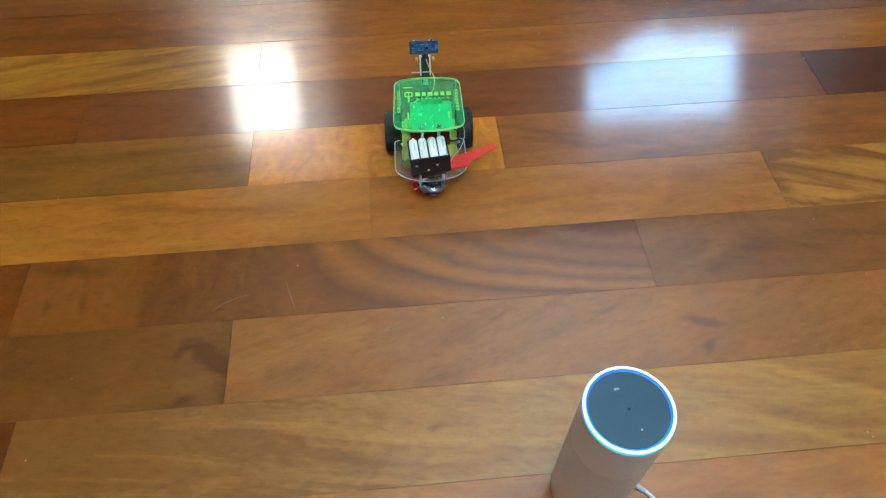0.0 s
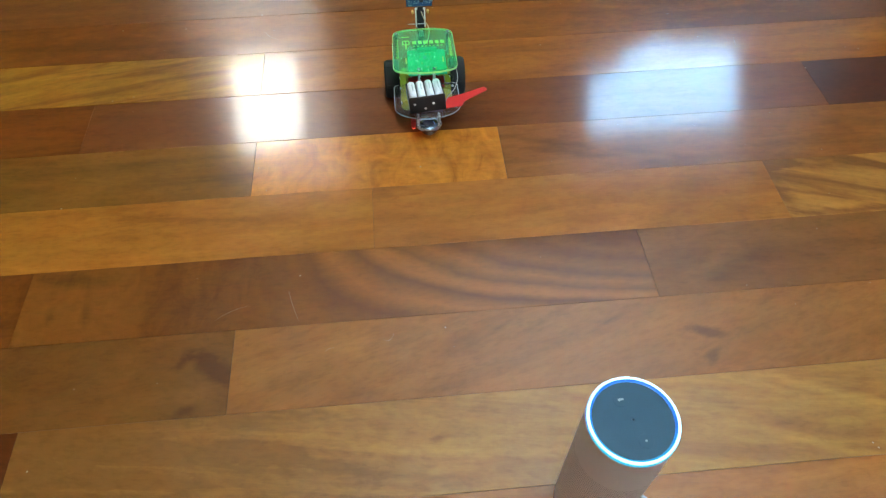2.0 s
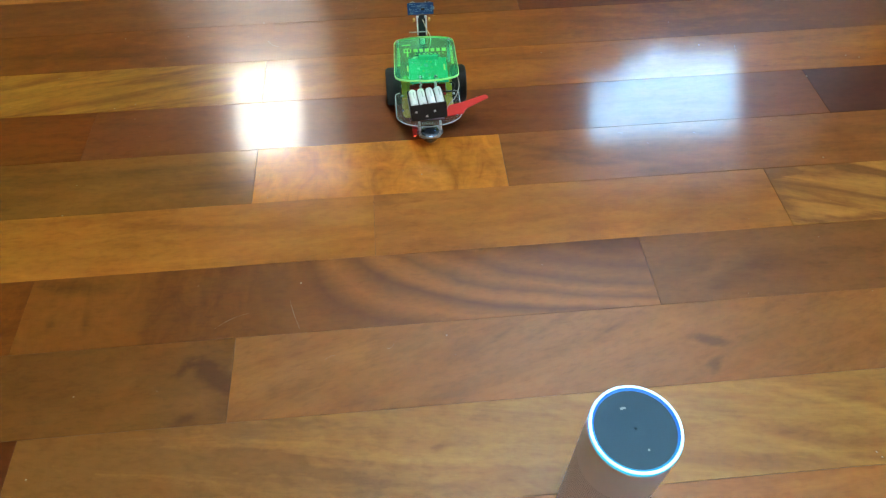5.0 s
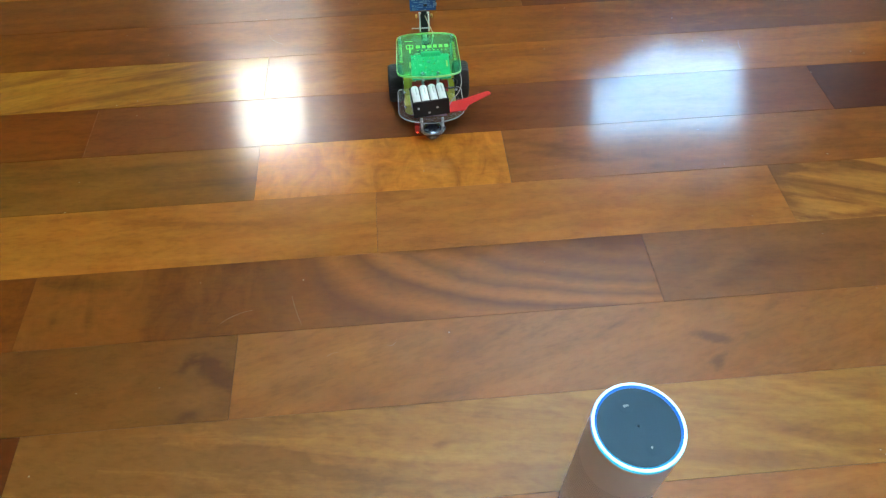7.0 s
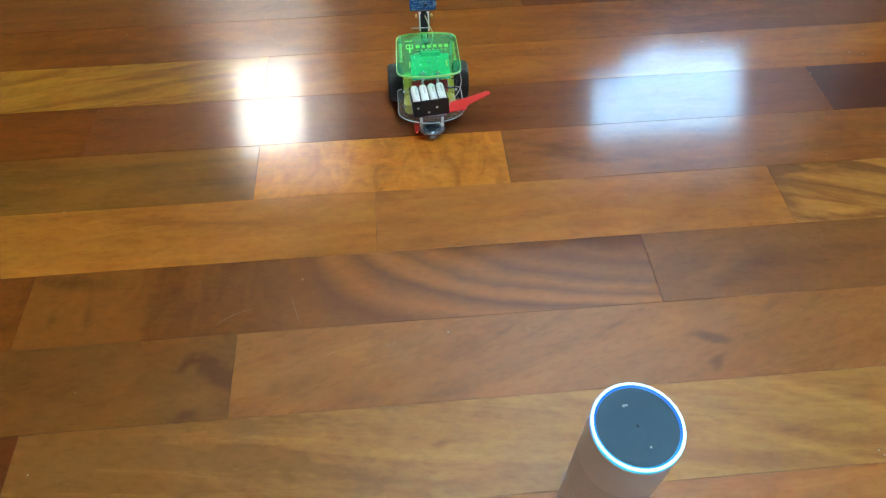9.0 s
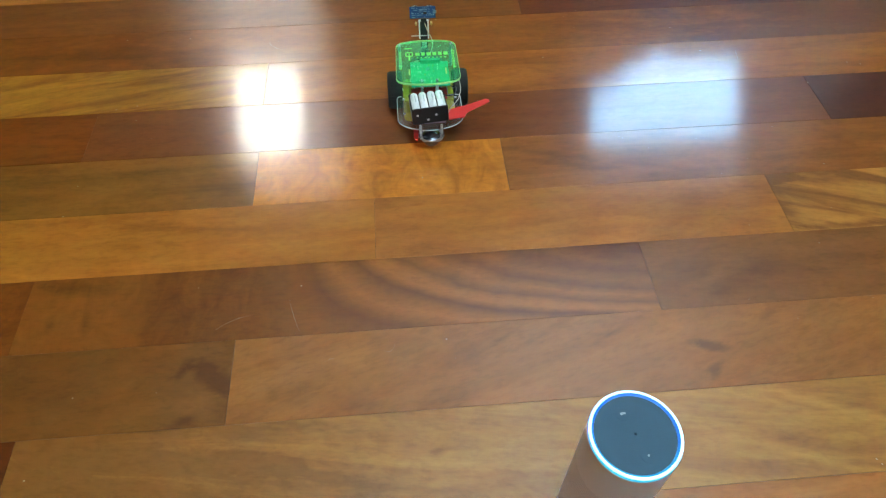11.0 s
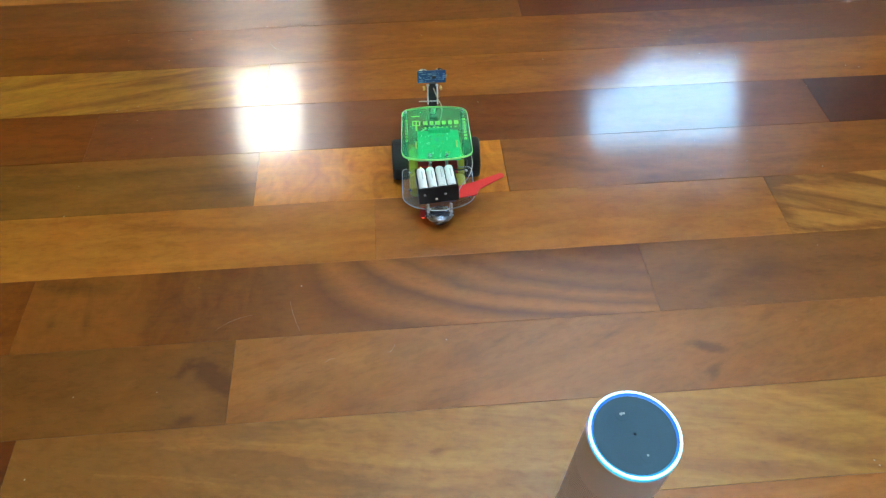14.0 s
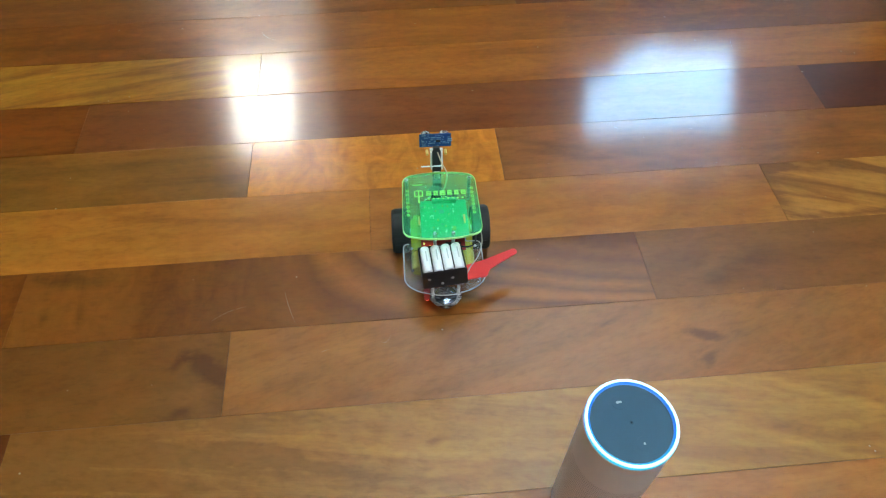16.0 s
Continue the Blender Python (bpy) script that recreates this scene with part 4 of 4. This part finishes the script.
    # servo, bracket and distance sensor
    part("servo", box(0.012, 0.023, 0.024, pose(-0.001, 0.188, 0.064), 0.0008), BLACK, root, "small black servo", smooth=False)
    part("servo_horn", rod(0.0045, 0.012, pose(-0.001, 0.188, 0.082), 16), WHITE, root)
    mast = part("sensor_mast", box(0.0125, 0.010, 0.046, pose(-0.001, 0.196, 0.100, -10), 0.0008), BLACK, root, "black mast holding the distance sensor", smooth=False)
    for sx in (-1, 1):
        part("bracket", box(0.0022, 0.013, 0.030, pose(-0.001 + sx * 0.0078, 0.195, 0.108, -10), 0.0005), WHITE, mast, "white plastic bracket", smooth=False)
    part("yoke", box(0.019, 0.005, 0.003, pose(-0.001, 0.1985, 0.1235, -10), 0.0008), WHITE, mast, "white plastic yoke under the sensor", smooth=False)
    for sx in (-1, 1):
        part("header_pin", rod(0.0020, 0.010, pose(-0.001 + sx * 0.0135, 0.1990, 0.1175, 80), 12), GOLD, mast, "brass-coloured stud beside the mast")
    part("cross_pin", rod(0.0010, 0.032, pose(-0.008, 0.188, 0.100, 0, 90), 8), STEEL, mast)
    part("cable_plug", box(0.010, 0.006, 0.010, pose(-0.001, 0.198, 0.123, -12), 0.0005), BLACK, mast, smooth=False)
    board = part("sensor_board", box(0.0455, 0.0016, 0.0205, None, 0.0003), BLUE, root, "blue distance sensor board seen from behind", pose(-0.0022, 0.2045, 0.1360, -14), smooth=False)
    for sx in (-1, 1):
        part("transducer", rod(0.0080, 0.012, pose(sx * 0.013, 0.0070, 0.001, 90), 28), STEEL, board, "round metal ultrasonic transducer")
    rnd = random.Random(9)
    for row in range(6):
        x = -0.0195
        while x < 0.018:
            w = rnd.choice((0.0012, 0.0022, 0.004, 0.0065))
            if rnd.random() < 0.62:
                part("solder_mark", box(w, 0.0005, rnd.choice((0.0008, 0.0010, 0.0018)), pose(x + w / 2, -0.0010, -0.0078 + row * 0.0031 + rnd.uniform(-0.0005, 0.0005))), PALE, board, smooth=False)
            x += w + rnd.uniform(0.0008, 0.003)
    part("capacitor", box(0.006, 0.001, 0.004, pose(0.004, -0.0012, -0.001), 0.0002), BLACK, board, smooth=False)
    # wires
    part("wire", tube([(0.000, 0.196, 0.122), (0.006, 0.186, 0.108), (0.012, 0.178, 0.099), (0.0125, 0.170, 0.092), (0.008, 0.158, 0.084), (0.000, 0.150, 0.080), (0.012, 0.146, 0.078), (0.040, 0.136, 0.078)], 0.0009), BEIGE_WIRE, root, "thin beige wire")
    part("wire", tube([(0.052, 0.078, 0.086), (0.054, 0.066, 0.074), (0.047, 0.044, 0.070), (0.034, 0.026, 0.068), (0.026, 0.014, 0.062), (0.018, 0.010, 0.060)], 0.0008), GREY_WIRE, root, "thin grey wire")
    part("wire", tube([(0.020, 0.064, 0.068), (0.034, 0.066, 0.062), (0.044, 0.072, 0.060), (0.048, 0.086, 0.062), (0.040, 0.094, 0.060)], 0.0011), BLACK, root, "black battery lead")
    part("wire", tube([(-0.012, 0.152, 0.074), (-0.022, 0.140, 0.078), (-0.026, 0.120, 0.076), (-0.030, 0.100, 0.068)], 0.0013), BEIGE_WIRE, root, "thin beige wire")
    return root


# ---------------------------------------------------------------- planks
PW, YREF = 0.1249, 1.3739      # plank width, far edge of row 0
ROWS = {
    0: [(-2.0, "brown"), (-0.96, "brown"), (0.265, "red"), (1.25, "brown")],
    1: [(-1.9, "red"), (-0.86, "amber"), (1.10, "dark")],
    2: [(-1.35, "yellow"), (-0.253, "orange"), (1.05, "dark")],
    3: [(-1.5, "tawny"), (-0.550, "dark"), (0.770, "darkest"), (1.7, "brown")],
    4: [(-1.0, "olive"), (-0.250, "quilt"), (0.168, "streaky"), (1.3, "orange")],
    5: [(-0.9, "honey"), (-0.054, "rose"), (0.597, "figured"), (1.6, "rose")],
    6: [(-1.5, "quiet"), (-0.556, "sweep"), (0.350, "plume"), (1.4, "brown")],
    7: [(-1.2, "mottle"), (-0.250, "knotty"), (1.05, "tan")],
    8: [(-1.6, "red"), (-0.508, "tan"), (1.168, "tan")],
    9: [(-1.3, "rose"), (-0.150, "rose"), (1.2, "brown")],
}


def scars(floor):
    """Scratches and pale specks in the varnish."""
    pale = plain("scratch_pale", (0.33, 0.245, 0.165), 0.5)
    for line in (((0.376, 0.860), (0.380, 0.8575), (0.385, 0.8545)), ((0.670, 1.089), (0.666, 1.075), (0.665, 1.060)), ((-0.258, 1.196), (-0.247, 1.176), (-0.228, 1.165)),
                 ((-0.046, 0.467), (-0.038, 0.4635), (-0.031, 0.474)), ((-0.126, 0.454), (-0.120, 0.458), (-0.113, 0.459)), ((-0.281, 0.516), (-0.258, 0.531), (-0.232, 0.538)),
                 ((-0.179, 0.558), (-0.173, 0.535), (-0.163, 0.507)), ((-0.255, 1.121), (-0.2535, 1.105), (-0.250, 1.084)), ((0.508, 0.846), (0.510, 0.844), (0.512, 0.843))):
        bm = bmesh.new()
        pts = [Vector(p) for p in line]
        rows = []
        for i in range(13):
            t = i / 12
            p = pts[0] * (1 - t) ** 2 + (pts[1] * 2 - (pts[0] + pts[2]) * 0.5) * 2 * t * (1 - t) + pts[2] * t * t
            d = (pts[2] - pts[0]).normalized()
            n = Vector((-d.y, d.x)) * 0.0002 * math.sin(math.pi * (0.1 + 0.8 * t))
            rows.append((bm.verts.new((p.x + n.x, p.y + n.y, 0.0006)), bm.verts.new((p.x - n.x, p.y - n.y, 0.0006))))
        for a, b in zip(rows, rows[1:]):
            bm.faces.new((a[0], a[1], b[1], b[0]))
        part("scratch", bm, pale, floor, smooth=False)
    rnd = random.Random(21)
    bm = bmesh.new()
    for i in range(70):
        x, y = rnd.uniform(-0.75, 0.9), rnd.uniform(0.25, 1.3)
        r = rnd.choice((0.0005, 0.0006, 0.0008, 0.0013))
        lathe([(r, 0.0003), (r * 0.6, 0.0008), (0, 0.0009)], pose(x, y, 0), 6, bm)
    tagged(part("dust", bm, pale), "tiny pale specks on the varnished floor", "dust", kind="stuff")


def planks(floor):
    rnd = random.Random(12)
    kinds = ["orange", "brown", "dark", "red", "honey", "rose", "brown", "orange"]
    cache = {}
    first, last = math.floor((YREF - Y1) / PW), math.ceil((YREF - Y0) / PW)
    for row in range(first, last):
        ya, yb = YREF - row * PW, YREF - (row + 1) * PW
        ya, yb = min(ya, Y1), max(yb, Y0)
        known = ROWS.get(row, [])
        cuts = list(known)
        x = known[0][0] if known else rnd.uniform(-1.0, 0.5)
        if not known:
            cuts = [(x, rnd.choice(kinds))]
        while x > X0:
            x -= rnd.uniform(0.8, 1.7)
            cuts.insert(0, (x, rnd.choice(kinds)))
        x = cuts[-1][0]
        while x < X1 - 0.4:
            x += rnd.uniform(0.8, 1.7)
            cuts.append((x, rnd.choice(kinds)))
        for (xa, kind), (xb, _) in zip(cuts, cuts[1:] + [(X1, "")]):
            xa, xb = max(xa, X0), min(xb, X1)
            if xb - xa < 0.03:
                continue
            key = (round(xb - xa, 3), round(ya - yb, 3), kind)
            if key not in cache:
                bm = bmesh.new()
                sx, sy = xb - xa - 0.00028, ya - yb - 0.00028
                e = 0.00022
                tops = [(-sx / 2 + e, -sy / 2 + e, 0), (sx / 2 - e, -sy / 2 + e, 0), (sx / 2 - e, sy / 2 - e, 0), (-sx / 2 + e, sy / 2 - e, 0)]
                mids = [(-sx / 2, -sy / 2, -0.0003), (sx / 2, -sy / 2, -0.0003), (sx / 2, sy / 2, -0.0003), (-sx / 2, sy / 2, -0.0003)]
                lows = [(q[0], q[1], -0.015) for q in mids]
                vs = [[bm.verts.new(q) for q in ring] for ring in (tops, mids, lows)]
                bm.faces.new(vs[0])
                for a, b in zip(vs, vs[1:]):
                    for i in range(4):
                        bm.faces.new((a[i], b[i], b[(i + 1) % 4], a[(i + 1) % 4]))
                bmesh.ops.recalc_face_normals(bm, faces=bm.faces)
                cache[key] = mesh_of(bm, "plank", WOOD[kind])
            ob = new("plank", cache[key])
            ob.parent = floor
            ob.location = ((xa + xb) / 2, (ya + yb) / 2, rnd.uniform(-0.00015, 0.00015))
            ob.rotation_euler = (radians(rnd.uniform(-0.10, 0.10)), radians(rnd.uniform(-0.015, 0.015)), 0)


floor = room()
door()
window("window_1", "x", Y1, 1, WX0, WX1, WZ0, WZ1, 1, "white framed window showing pale blue sky")
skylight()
# east window is an added light source, out of view
window("added_window_3", "y", X1, 1, *EAST, 3, "wide white framed window added out of view for fill")
curtain()
outside()
speaker()
cord()
car = robot()
wheels = [wheel_part(car, s) for s in (-1, 1)]
planks(floor)
scars(floor)


def motions():
    # seconds, metres travelled along y, heading
    stops = [(0.0, 0.0435, 0.6922, -1.9), (0.62, 0.0432, 0.6922, -1.9), (0.7, 0.0432, 0.702, -1.9), (0.8, 0.0431, 0.731, -1.9), (0.9, 0.0431, 0.762, -1.9), (1.0, 0.0432, 0.7928, -1.9),
             (1.1, 0.0450, 0.831, -1.2), (1.2, 0.0472, 0.852, -0.6), (1.3, 0.0474, 0.8551, -0.6), (11.6, 0.0474, 0.8551, -0.6), (11.7, 0.0473, 0.8445, -0.7), (11.8, 0.0468, 0.827, -0.8),
             (11.9, 0.0462, 0.799, -1.0), (12.0, 0.0457, 0.7697, -1.15), (12.1, 0.0460, 0.738, -1.2), (12.2, 0.0466, 0.704, -1.25), (12.3, 0.0472, 0.6813, -1.25), (12.4, 0.0473, 0.6777, -1.24),
             (15.25, 0.0472, 0.6777, -1.24), (15.3, 0.0472, 0.6735, -1.2), (15.4, 0.0478, 0.650, -1.0), (15.5, 0.0487, 0.6158, -0.8), (15.6, 0.0487, 0.583, -0.9), (15.7, 0.0487, 0.546, -1.0),
             (15.8, 0.0486, 0.515, -1.2), (15.9, 0.0485, 0.5052, -1.24), (16.0, 0.0485, 0.505, -1.24)]
    walk(car, [(t, pose(x, y, 0, 0, 0, a)) for t, x, y, a in stops])
    for w, side in zip(wheels, (-1, 1)):
        walk(w, [(t, pose(side * 0.058, AXLE_Y, WHEEL_R, -math.degrees((y - stops[0][2]) / WHEEL_R))) for t, x, y, a in stops])


motions()
